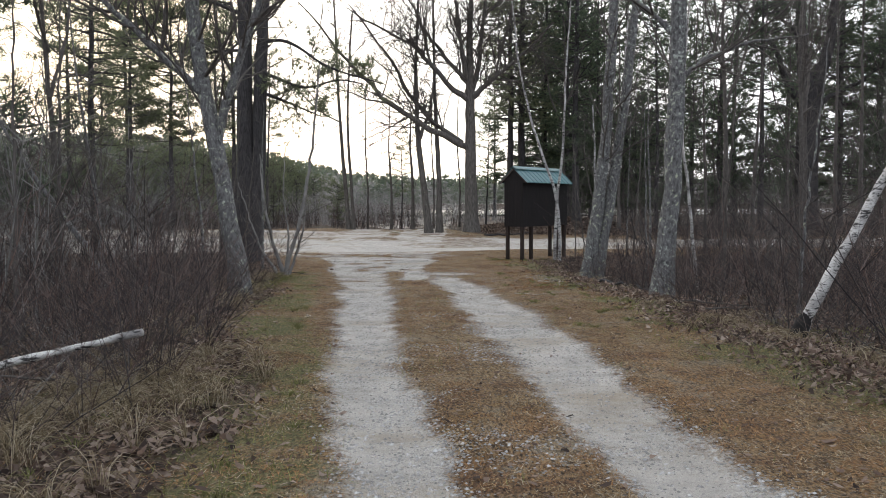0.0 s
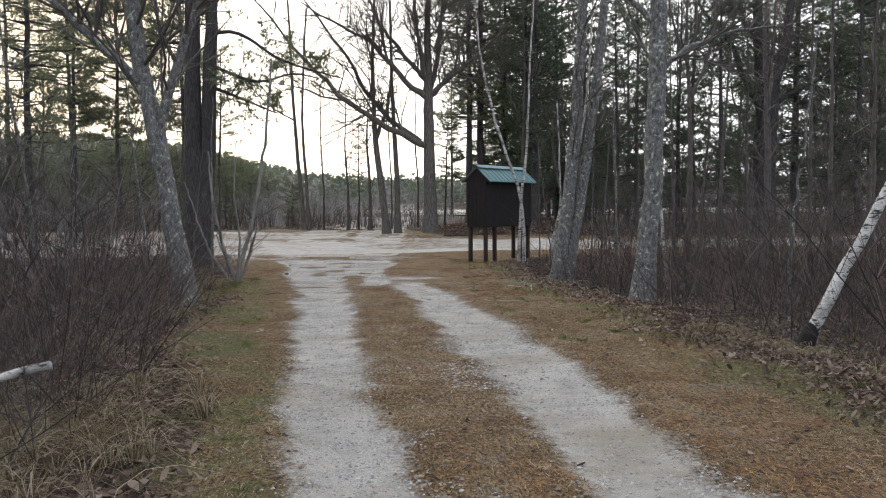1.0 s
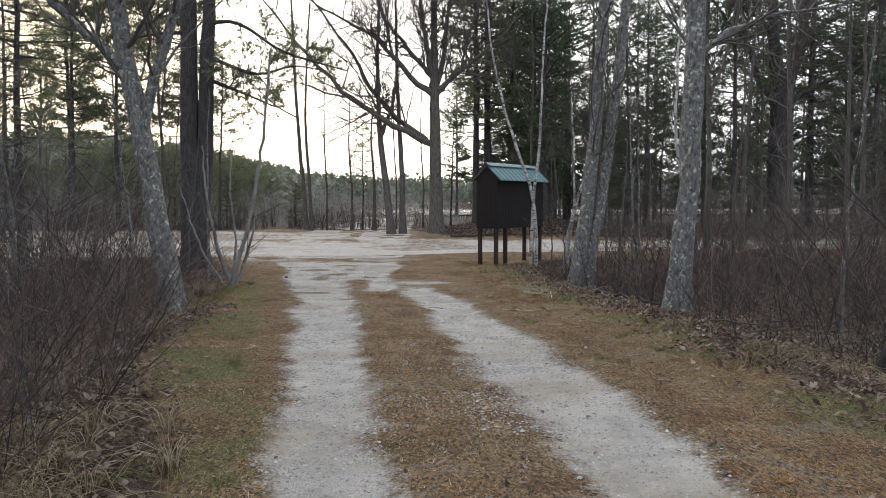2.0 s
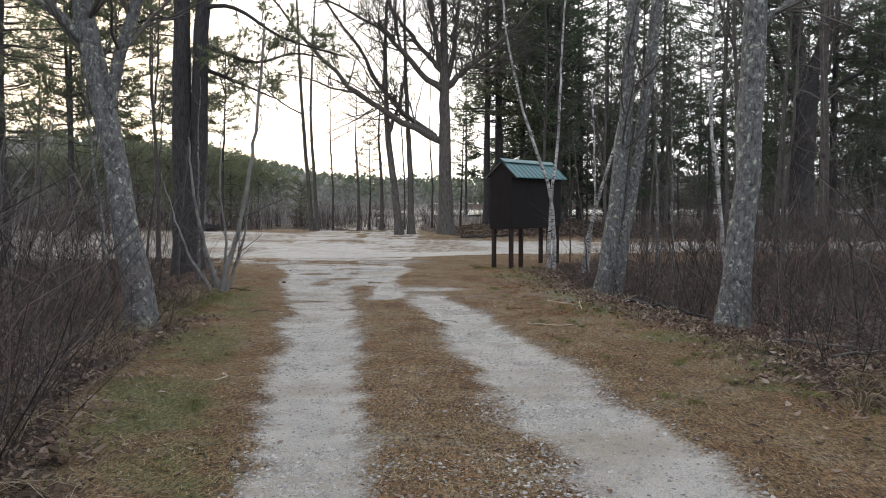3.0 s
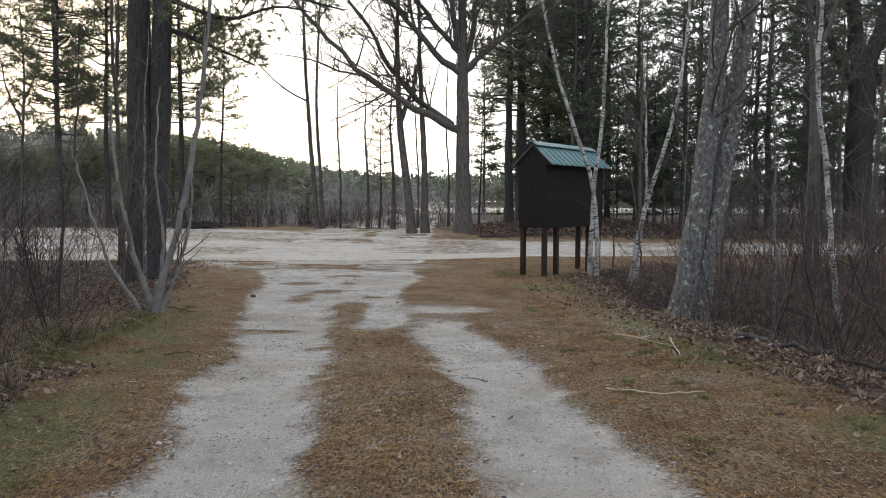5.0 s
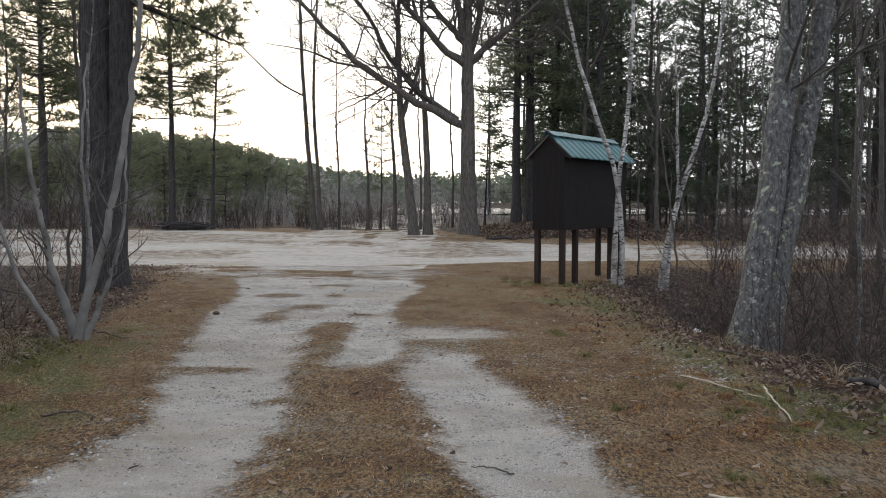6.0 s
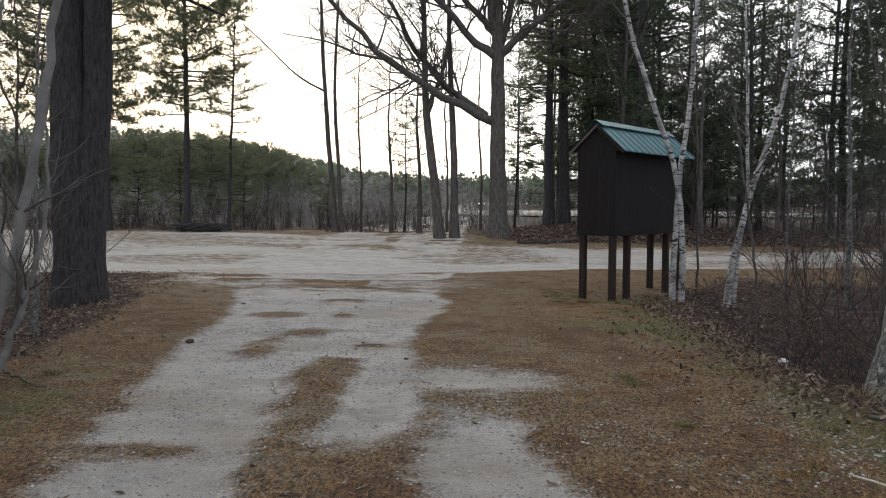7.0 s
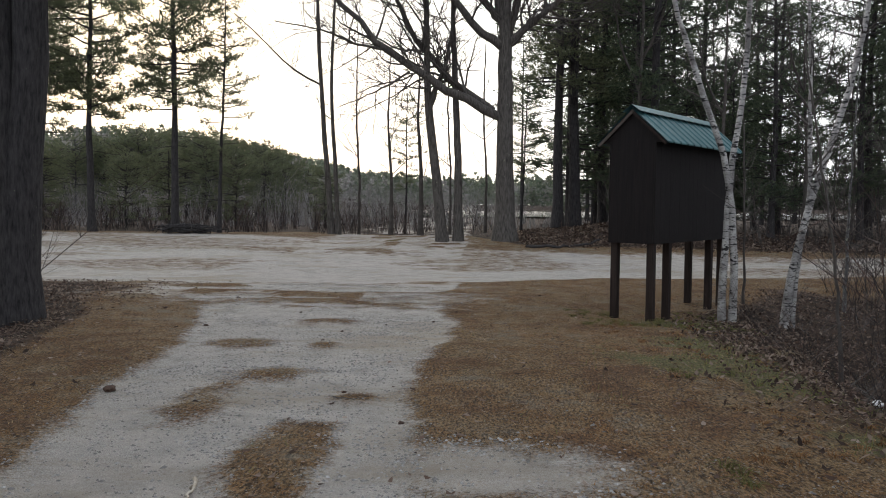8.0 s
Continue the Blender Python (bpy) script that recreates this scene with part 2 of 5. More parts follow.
def lot_far(x): return np.interp(x, [-40, -12, -8, -5, -3, 0, 3, 8, 14, 40], [52, 50.5, 48.5, 45.2, 43.9, 42.6, 41.6, 40.8, 40.6, 41])


def ground(x, y):
    """Height of the ground: it falls gently along the drive, and the lot lies a little higher again."""
    x, y = np.asarray(x, float), np.asarray(y, float)
    z = -0.0185 * np.clip(y, -50, 52)
    z = z + 0.62 * step(33, 52, y)
    z = z + (0.5 + 0.35 * vnoise(x, y, 2.2, 8)) * np.exp(-((x - 6.5) / 4.2) ** 2 - ((y - 50.5) / 4.6) ** 2)
    z = z - 0.06 * step(54, 75, y) - 0.5 * step(104, 124, y) + 1.2 * step(225, 262, y)
    inside = step(0.1, 1.6, x - verge_r(y)) * (1 - step(30, 33.5, y))
    z = z - 0.22 * inside
    z = z - 0.75 * np.exp(-((x - 4.7) / 1.5) ** 2 - ((y - 21.3) / 3.2) ** 2)
    inside = step(0.2, 2.0, verge_l(y) - x) * (1 - step(24, 29, y))
    z = z - 0.24 * inside
    z = z - 0.10 * np.exp(-((x - 2.9) / 2.2) ** 2 - ((y - 26.6) / 2.2) ** 2)
    near = 1 - step(60, 90, y)
    g = gravel_raw(x, y)
    z = z + near * (0.05 * (vnoise(x, y, 1.7, 3) - 0.5) + 0.03 * (vnoise(x, y, 0.5, 4) - 0.5) * (1 - 0.7 * g) - 0.035 * g)
    z = z + 15 * step(245, 320, y) * step(10, 130, -x) * 1.3 + 1 * step(260, 420, y)
    return z


def band(v, a, b, soft):
    return step(a - soft, a + soft, v) * (1 - step(b - soft, b + soft, v))


def spot(x, y, cx, cy, rx, ry):
    return np.clip(1.35 - np.sqrt(((x - cx) / rx) ** 2 + ((y - cy) / ry) ** 2), 0, 1)


def gravel_raw(x, y):
    x, y = np.asarray(x, float), np.asarray(y, float)
    x2 = x + 0.24 * (vnoise(x, y, 1.4, 11) - 0.5) + 0.13 * (vnoise(x, y, 0.34, 12) - 0.5)
    before = 1 - step(29, 31.5, y)
    left = band(x2, lane_l0(y), lane_l1(y), 0.2) * (1 - step(20.0, 20.6, y)) * before
    right = band(x2, lane_r0(y), lane_r1(y), 0.2) * (1 - step(17.2, 18.4, y))
    join = band(x2, lane_l0(y), -0.45 + 0 * y, 0.15) * step(19.8, 20.3, y) * (1 - step(27.4, 29.6, y + 2.2 * vnoise(x, y, 0.9, 9)) * step(0.3, 0.6, vnoise(x, 2.5 * y, 1.3, 19)))
    cross = band(x2, -0.86 + 0 * y, -0.35 + 0 * y, 0.15) * step(16.8, 17.6, y) * (1 - step(20, 20.5, y))
    pad = 0.95 * spot(x2, y, 0.05, 19.1, 0.75, 0.55)
    apron = 0.62 * step(25.5, 29, y) * (1 - step(0.5, 3.0, np.abs(x + 3.4) - 1.5)) * (vnoise(x, y, 0.8, 21) > 0.42)
    lot = step(-0.4, 0.5, y + 0.9 * (vnoise(x, y, 1.3, 5) - 0.5) - lot_near(x)) * (1 - step(-0.6, 0.6, y + 1.4 * (vnoise(x, y, 2.0, 6) - 0.5) - lot_far(x)))
    lot = lot * (1 - 0.5 * step(0.42, 0.66, vnoise(x, 3.0 * y, 4.2, 23)) * step(33, 36, y)) * (1 - 0.55 * spot(x, y, -1.5, 42.5, 5.5, 1.9))
    g = np.maximum.reduce([left, right, join, cross, pad, apron, lot])
    for cx, cy, rx, ry in ((-1.92, 20.5, 0.26, 0.75), (-1.65, 21.55, 0.5, 0.35), (-2.45, 23.2, 0.42, 0.4), (-1.65, 23.1, 0.22, 0.3), (-0.85, 20.8, 0.28, 0.16), (-1.9, 25.2, 0.5, 0.35), (-0.9, 15.9, 0.35, 0.15), (-1.75, 17.0, 0.4, 0.2)):
        g = g * (1 - 0.85 * spot(x2, y, cx, cy, rx, ry))
    return g


def green_raw(x, y):
    x, y = np.asarray(x, float), np.asarray(y, float)
    n = vnoise(x, y, 0.8, 31) * 0.6 + vnoise(x, y, 0.25, 32) * 0.4
    strip_l = band(x, verge_l(y) - 0.15, verge_l(y) + 0.75, 0.25) * (1 - step(17, 21, y))
    strip_r = band(x, verge_r(y) - 0.75, verge_r(y) + 0.1, 0.25) * (1 - step(24, 27, y))
    k = 0.85 * spot(x, y, 2.2, 22.6, 1.1, 1.2) + 0.8 * spot(x, y, -4.0, 17.5, 0.9, 1.6) + 0.7 * spot(x, y, 2.1, 16.0, 0.7, 1.4) + 0.55 * spot(x, y, -3.5, 46.5, 4.5, 2.6) + 0.6 * spot(x, y, 3.9, 8.2, 0.6, 1.3) + 0.7 * spot(x, y, 4.6, 9.6, 1.2, 1.6) + 0.7 * spot(x, y, 2.5, 25.9, 1.0, 0.7)
    return np.clip(np.maximum.reduce([0.7 * strip_l, 0.6 * strip_r, k]) * (0.35 + 1.3 * step(0.35, 0.65, n)), 0, 1) * (1 - gravel_raw(x, y))


def litter_raw(x, y):
    x, y = np.asarray(x, float), np.asarray(y, float)
    w = 0.5 * (vnoise(x, y, 1.1, 41) - 0.5)
    left = step(-0.25, 0.45, verge_l(y) - x + w) * (1 - step(27.5, 30.5, y))
    right = step(-0.8, 0.35, x - verge_r(y) + w) * (1 - step(29, 33, y))
    right = np.maximum(right, 0.55 * spot(x, y, 3.0, 20.8, 1.3, 3.2))
    far = step(0.0, 2.0, y - lot_far(x) - 1.0 - 4.5 * (1 - step(-1.0, 2.0, x)) * step(-12, -6, x))
    back = step(0.5, 3.5, np.abs(x - 1) - 5) * (1 - step(29, 32, y))
    return np.clip(np.maximum.reduce([left, right, far, back]), 0, 1) * (1 - gravel_raw(x, y))


def axis(a, b, fine0, fine1, d, grow):
    """Grid lines: even between fine0 and fine1, and wider and wider outside."""
    mid = list(np.arange(fine0, fine1 + 1e-6, d))
    up, s = [mid[-1]], d
    while up[-1] < b:
        s *= grow
        up.append(up[-1] + s)
    down, s = [mid[0]], d
    while down[-1] > a:
        s *= grow
        down.append(down[-1] - s)
    return np.array(down[:0:-1] + mid + up[1:])


def build_mesh(name, verts, quads=None, tris=None, material=None, smooth=True):
    me = bpy.data.meshes.new(name)
    verts = np.asarray(verts, np.float32).reshape(-1, 3)
    parts_ = [np.asarray(f, np.int32) for f in (quads, tris) if f is not None and len(f)]
    me.vertices.add(len(verts))
    me.vertices.foreach_set("co", verts.ravel())
    loops = np.concatenate([f.ravel() for f in parts_])
    sizes = np.concatenate([np.full(len(f), f.shape[1], np.int32) for f in parts_])
    me.loops.add(len(loops))
    me.loops.foreach_set("vertex_index", loops)
    me.polygons.add(len(sizes))
    me.polygons.foreach_set("loop_start", np.concatenate([[0], np.cumsum(sizes)[:-1]]).astype(np.int32))
    me.polygons.foreach_set("use_smooth", np.full(len(sizes), smooth))
    me.update(calc_edges=True)
    me.validate()
    if material:
        me.materials.append(material)
    return me


def ground_material():
    m, t, b = nodes_of("drive_ground", 0.95)
    v = coord(t)
    fine, grain = noise_node(t, v, 38.0, 6.0, 0.7), noise_node(t, v, 150.0, 3.0, 0.6)
    mid, broad = noise_node(t, v, 3.2, 5.0, 0.65), noise_node(t, v, 0.55, 4.0)
    fibre = noise_node(t, coord(t, (1, 0.35, 1)), 60.0, 5.0, 0.7)

    def mask(name, lo, hi, jitter=0.5):
        a = t.nodes.new("ShaderNodeAttribute")
        a.attribute_name = name
        f = math_node(t, "ADD", a.outputs["Fac"], math_node(t, "MULTIPLY", math_node(t, "SUBTRACT", fine, 0.5), jitter))
        f = math_node(t, "ADD", f, math_node(t, "MULTIPLY", math_node(t, "SUBTRACT", mid, 0.5), jitter))
        return ramp(t, f, [(lo, (0, 0, 0)), (hi, (1, 1, 1))])

    speck = noise_node(t, v, 75.0, 2.0, 0.5)
    # near-black ends of the fibre ramps paint the shade in gaps between blades
    straw = mix(t, ramp(t, mid, [(0.35, (0, 0, 0)), (0.65, (1, 1, 1))]), ramp(t, fibre, [(0.40, (0.035, 0.021, 0.012)), (0.62, (0.26, 0.14, 0.052))]), ramp(t, fibre, [(0.40, (0.055, 0.038, 0.024)), (0.62, (0.35, 0.24, 0.13))]))
    straw = mix(t, ramp(t, speck, [(0.62, (0, 0, 0)), (0.67, (0.7, 0.7, 0.7))]), straw, (0.40, 0.38, 0.35))
    tone = noise_node(t, v, 1.3, 5.0, 0.7)
    straw = mix(t, ramp(t, tone, [(0.50, (0, 0, 0)), (0.62, (0.75, 0.75, 0.75))]), straw, ramp(t, fibre, [(0.36, (0.03, 0.015, 0.009)), (0.64, (0.18, 0.092, 0.045))]))
    straw = mix(t, ramp(t, tone, [(0.34, (0.7, 0.7, 0.7)), (0.44, (0, 0, 0))]), straw, ramp(t, fibre, [(0.36, (0.07, 0.06, 0.045)), (0.64, (0.33, 0.29, 0.23))]))
    green = ramp(t, fibre, [(0.36, (0.045, 0.047, 0.02)), (0.64, (0.19, 0.175, 0.08))])
    litter = ramp(t, math_node(t, "ADD", math_node(t, "MULTIPLY", fine, 0.6), math_node(t, "MULTIPLY", mid, 0.4)), [(0.42, (0.012, 0.009, 0.007)), (0.5, (0.05, 0.033, 0.025)), (0.60, (0.15, 0.105, 0.08))])
    dust = ramp(t, math_node(t, "ADD", math_node(t, "MULTIPLY", mid, 0.7), math_node(t, "MULTIPLY", fine, 0.3)), [(0.38, (0.40, 0.362, 0.325)), (0.62, (0.62, 0.57, 0.52))])
    stones = ramp(t, grain, [(0.40, (0.13, 0.12, 0.11)), (0.60, (0.69, 0.645, 0.605))])
    gravel = mix(t, ramp(t, broad, [(0.4, (0.25, 0.25, 0.25)), (0.65, (0.6, 0.6, 0.6))]), dust, stones)
    col = mix(t, mask("litter", 0.35, 0.6), straw, litter)
    col = mix(t, mask("green", 0.35, 0.95, 1.3), col, green)
    thin = ramp(t, math_node(t, "ADD", math_node(t, "MULTIPLY", fibre, 0.6), math_node(t, "MULTIPLY", mid, 0.4)), [(0.56, (0, 0, 0)), (0.66, (0.6, 0.6, 0.6))])
    gravel = mix(t, thin, gravel, straw)
    gravel = mix(t, ramp(t, noise_node(t, v, 2.1, 6.0, 0.75), [(0.52, (0, 0, 0)), (0.68, (0.55, 0.55, 0.55))]), gravel, (0.24, 0.22, 0.19))
    gravel = mix(t, ramp(t, noise_node(t, coord(t, (0.5, 1, 1)), 0.9, 6.0, 0.7), [(0.48, (0, 0, 0)), (0.66, (0.75, 0.75, 0.75))]), gravel, (0.33, 0.27, 0.20))
    col = mix(t, mask("gravel", 0.28, 0.72, 1.35), col, gravel)
    t.links.new(col, b.inputs["Base Color"])
    bump(t, b, math_node(t, "ADD", fine, math_node(t, "MULTIPLY", grain, 0.5)), 1.0, 0.05)
    return m


def build_ground():
    xs = axis(-1500, 1500, -7.0, 7.0, 0.13, 1.09)
    ys = axis(-300, 2500, 0.5, 34.0, 0.14, 1.06)
    X, Y = np.meshgrid(xs, ys)
    Z = ground(X, Y)
    n, k = X.shape
    i = np.arange(n * k).reshape(n, k)
    quads = np.stack([i[:-1, :-1], i[:-1, 1:], i[1:, 1:], i[1:, :-1]], -1).reshape(-1, 4)
    me = build_mesh("ground", np.stack([X, Y, Z], -1), quads, material=ground_material())
    for name, f in (("gravel", gravel_raw), ("green", green_raw), ("litter", litter_raw)):
        at = me.attributes.new(name, "FLOAT", "POINT")
        at.data.foreach_set("value", f(X, Y).astype(np.float32).ravel())
    return tagged(new("ground", me), "gravel wheel tracks, dry straw grass and leaf litter ground", "ground", kind="structure")


build_ground()


def build_water():
    m, t, b = nodes_of("pond_water", 0.06)
    b.inputs["Base Color"].default_value = (0.03, 0.035, 0.035, 1)
    b.inputs["IOR"].default_value = 1.33
    b.inputs["Specular IOR Level"].default_value = 0.5
    bump(t, b, noise_node(t, coord(t), 0.8, 3.0), 0.05, 0.05)
    z = -0.36
    x = [-140, -60, -12, 30, 90, 170]
    near = [126, 120, 114, 114, 110, 108]
    far = [246, 250, 252, 252, 250, 246]
    verts = [(a, c, z) for a, c in zip(x, near)] + [(a, c, z) for a, c in zip(x, far)]
    quads = [(i, i + 1, i + 7, i + 6) for i in range(5)]
    tagged(new("pond_water", build_mesh("pond_water", verts, quads, material=m)), "still pond water mirroring the pale evening sky", "water", kind="structure")


build_water()

# ---- builders for tubes, trees and scattered cover ----
def part(name, me, parent, label="", kind=""):
    ob = new(name, me)
    ob.parent = parent
    return tagged(ob, label, kind=kind)


def thing(name, x, y, label, category, group="", turn=0.0, sink=0.0):
    ob = new(name)
    ob.empty_display_size = 0.2
    ob.matrix_basis = pose(x, y, float(ground(x, y)) - sink, 0, 0, turn)
    return tagged(ob, label, category, group)


def unit(v):
    return v / (np.linalg.norm(v, axis=-1, keepdims=True) + 1e-9)


def tubes(lines, sides=6):
    """Vertices and faces of tapered tubes. lines: (points k x 3, radii k); all lines of one length are made at once."""
    groups = {}
    for p, r in lines:
        groups.setdefault(len(p), []).append((p, r))
    vs, qs, base = [], [], 0
    for k, items in groups.items():
        P = np.array([p for p, _ in items], float)
        R = np.array([r for _, r in items], float)
        T = unit(np.gradient(P, axis=1))
        ref = np.where(np.abs(T[:, :1, 2:3]) > 0.9, np.array([1.0, 0, 0]), np.array([0, 0, 1.0]))
        U = unit(np.cross(T, np.broadcast_to(ref, T.shape)))
        W = np.cross(T, U)
        a = np.arange(sides) * 2 * math.pi / sides
        V = P[:, :, None] + R[:, :, None, None] * (np.cos(a)[:, None] * U[:, :, None] + np.sin(a)[:, None] * W[:, :, None])
        n = len(items)
        idx = base + np.arange(n * k * sides).reshape(n, k, sides)
        nx = np.roll(idx, -1, axis=2)
        q = np.stack([idx[:, :-1], nx[:, :-1], nx[:, 1:], idx[:, 1:]], -1).reshape(-1, 4)
        vs.append(V.reshape(-1, 3))
        qs.append(q)
        base += n * k * sides
    return np.concatenate(vs), np.concatenate(qs)


def tube_mesh(name, lines, material, sides=6):
    v, q = tubes(lines, sides)
    return build_mesh(name, v, q, material=material)


def smooth_line(points, n):
    """n points along a smooth curve through the given ones."""
    p = np.array(points, float)
    s = np.concatenate([[0], np.cumsum(np.linalg.norm(np.diff(p, axis=0), axis=1))])
    t = np.linspace(0, s[-1], n)
    out = np.stack([np.interp(t, s, p[:, c]) for c in range(3)], -1)
    for _ in range(2):
        out[1:-1] = 0.25 * out[:-2] + 0.5 * out[1:-1] + 0.25 * out[2:]
    return out


def stem(rng, points, r0, r1, n=18, flare=1.35, wobble=0.02):
    """A trunk: a smooth line with a root flare and uneven thickness."""
    p = smooth_line(points, n)
    u = np.linspace(0, 1, n)
    r = r0 + (r1 - r0) * u ** 0.8
    h = p[:, 2] - p[0, 2]
    r = r * (1 + (flare - 1) * np.exp(-h / 0.28)) * (1 + 0.028 * rng.normal(size=n))
    p[1:-1, :2] += 0.5 * wobble * rng.normal(size=(n - 2, 2))
    p[0, 2] -= 0.12
    return p, r


def shoots(rng, start, way, length, radius, level, out, spread=0.7, lift=0.12, kids=(6, 5, 4), k=6, droop=0.0, crook=0.16, thick=0.0):
    """Grow a branch and its side branches; out: a list of lines for each level."""
    way = way / np.linalg.norm(way)
    p = [np.array(start, float)]
    d = way.copy()
    for _ in range(k - 1):
        d = d + crook * rng.normal(size=3)
        d[2] += lift - droop
        d /= np.linalg.norm(d)
        p.append(p[-1] + d * length / (k - 1))
    p = np.array(p)
    r = radius * np.linspace(1, 0.32, k)
    out[min(level, len(out) - 1)].append((p, r))
    if level >= len(kids):
        return
    for _ in range(kids[level]):
        u = rng.uniform(0.2, 0.98)
        i = min(int(u * (k - 1)), k - 2)
        at = p[i] + (p[i + 1] - p[i]) * (u * (k - 1) - i)
        axis_ = unit(p[i + 1] - p[i])
        side = rng.normal(size=3)
        side -= axis_ * side.dot(axis_)
        side /= np.linalg.norm(side) + 1e-6
        shoots(rng, at, axis_ * (1 - 0.35 * spread) + side * spread, length * rng.uniform(0.35, 0.6) * (1.15 - 0.5 * u), radius * rng.uniform(0.32 + thick, 0.5 + thick) * (1.1 - 0.5 * u), level + 1, out, spread, lift, kids, 4, droop, crook, thick)


def limb_shoots(rng, line, out, count, length, radius, spread=0.9, from_u=0.15, kids=(5, 4), lift=0.12, thick=0.0):
    p, r = line
    n = len(p)
    for _ in range(count):
        u = rng.uniform(from_u, 0.99)
        i = min(int(u * (n - 1)), n - 2)
        axis_ = unit(p[i + 1] - p[i])
        side = rng.normal(size=3)
        side -= axis_ * side.dot(axis_)
        side /= np.linalg.norm(side)
        side[2] += 0.25
        shoots(rng, p[i], axis_ * 0.5 + side * spread, length * rng.uniform(0.5, 1.1) * (1.2 - 0.6 * u), min(radius, r[i] * 0.5) * rng.uniform(0.6, 1), 0, out, 0.75, lift, kids, 7 if thick else 6, 0.0, 0.22 if thick else 0.16, thick)


def bare_tree(name, x, y, label, category, trunks, limbs, material, seed, shoots_from=0.45, count=26, length=2.0, radius=0.035, kids=(5, 4), group="", twig=None, sides=12, lift=0.12, thick=0.0):
    """A leafless tree: trunks and limbs as lines through given points (metres from its base), and twigs grown on them."""
    rng = np.random.default_rng(seed)
    root = thing(name, x, y, label, category, group)
    lines = []
    for pts, r0, r1 in trunks:
        line = stem(rng, pts, r0, r1, 22, 1.12 if material == M_BIRCH else 1.4)
        lines.append((line, shoots_from))
        bole = part("trunk", tube_mesh("trunk", [line], material, sides), root)
    for pts, r0, r1 in limbs:
        p = smooth_line(pts, 16)
        p[2:-1] += rng.normal(size=(13, 3)) * 0.05 * r0 / 0.2
        line = (p, np.linspace(r0, r1, 16) * (1 + 0.06 * rng.normal(size=16)))
        lines.append((line, 0.15))
        part("limb", tube_mesh("limb", [line], material, 8), bole)
    out = [[], [], [], []]
    for line, u in lines:
        limb_shoots(rng, line, out, count, length, radius, from_u=u, kids=kids, lift=lift, thick=thick)
    v0, q0 = tubes(out[0], 5)
    small = out[1] + out[2] + out[3]
    v1, q1 = tubes(small, 3)
    part("branchwork", build_mesh("branchwork", np.concatenate([v0, v1]), np.concatenate([q0, q1 + len(v0)]), material=twig or M_TWIG), root, "fine leafless grey-brown branches", "stuff")
    return root


def needles(rng, centres, dirs, per, length, width, flat=1.0):
    """Tufts of thin triangular needle sprays round each centre."""
    n = len(centres)
    c = np.repeat(centres, per, 0)
    d = np.repeat(dirs, per, 0) * 0.9 + rng.normal(size=(n * per, 3)) * 0.75
    d[:, 2] = d[:, 2] * flat + 0.15 * (flat - 0.3)
    d = unit(d)
    side = unit(np.cross(d, rng.normal(size=d.shape)))
    ln = length * rng.uniform(0.6, 1.25, (n * per, 1))
    a = c - d * ln * 0.1
    v = np.stack([a - side * width, a + side * width, a + d * ln], 1).reshape(-1, 3)
    return v, np.arange(len(v)).reshape(-1, 3)


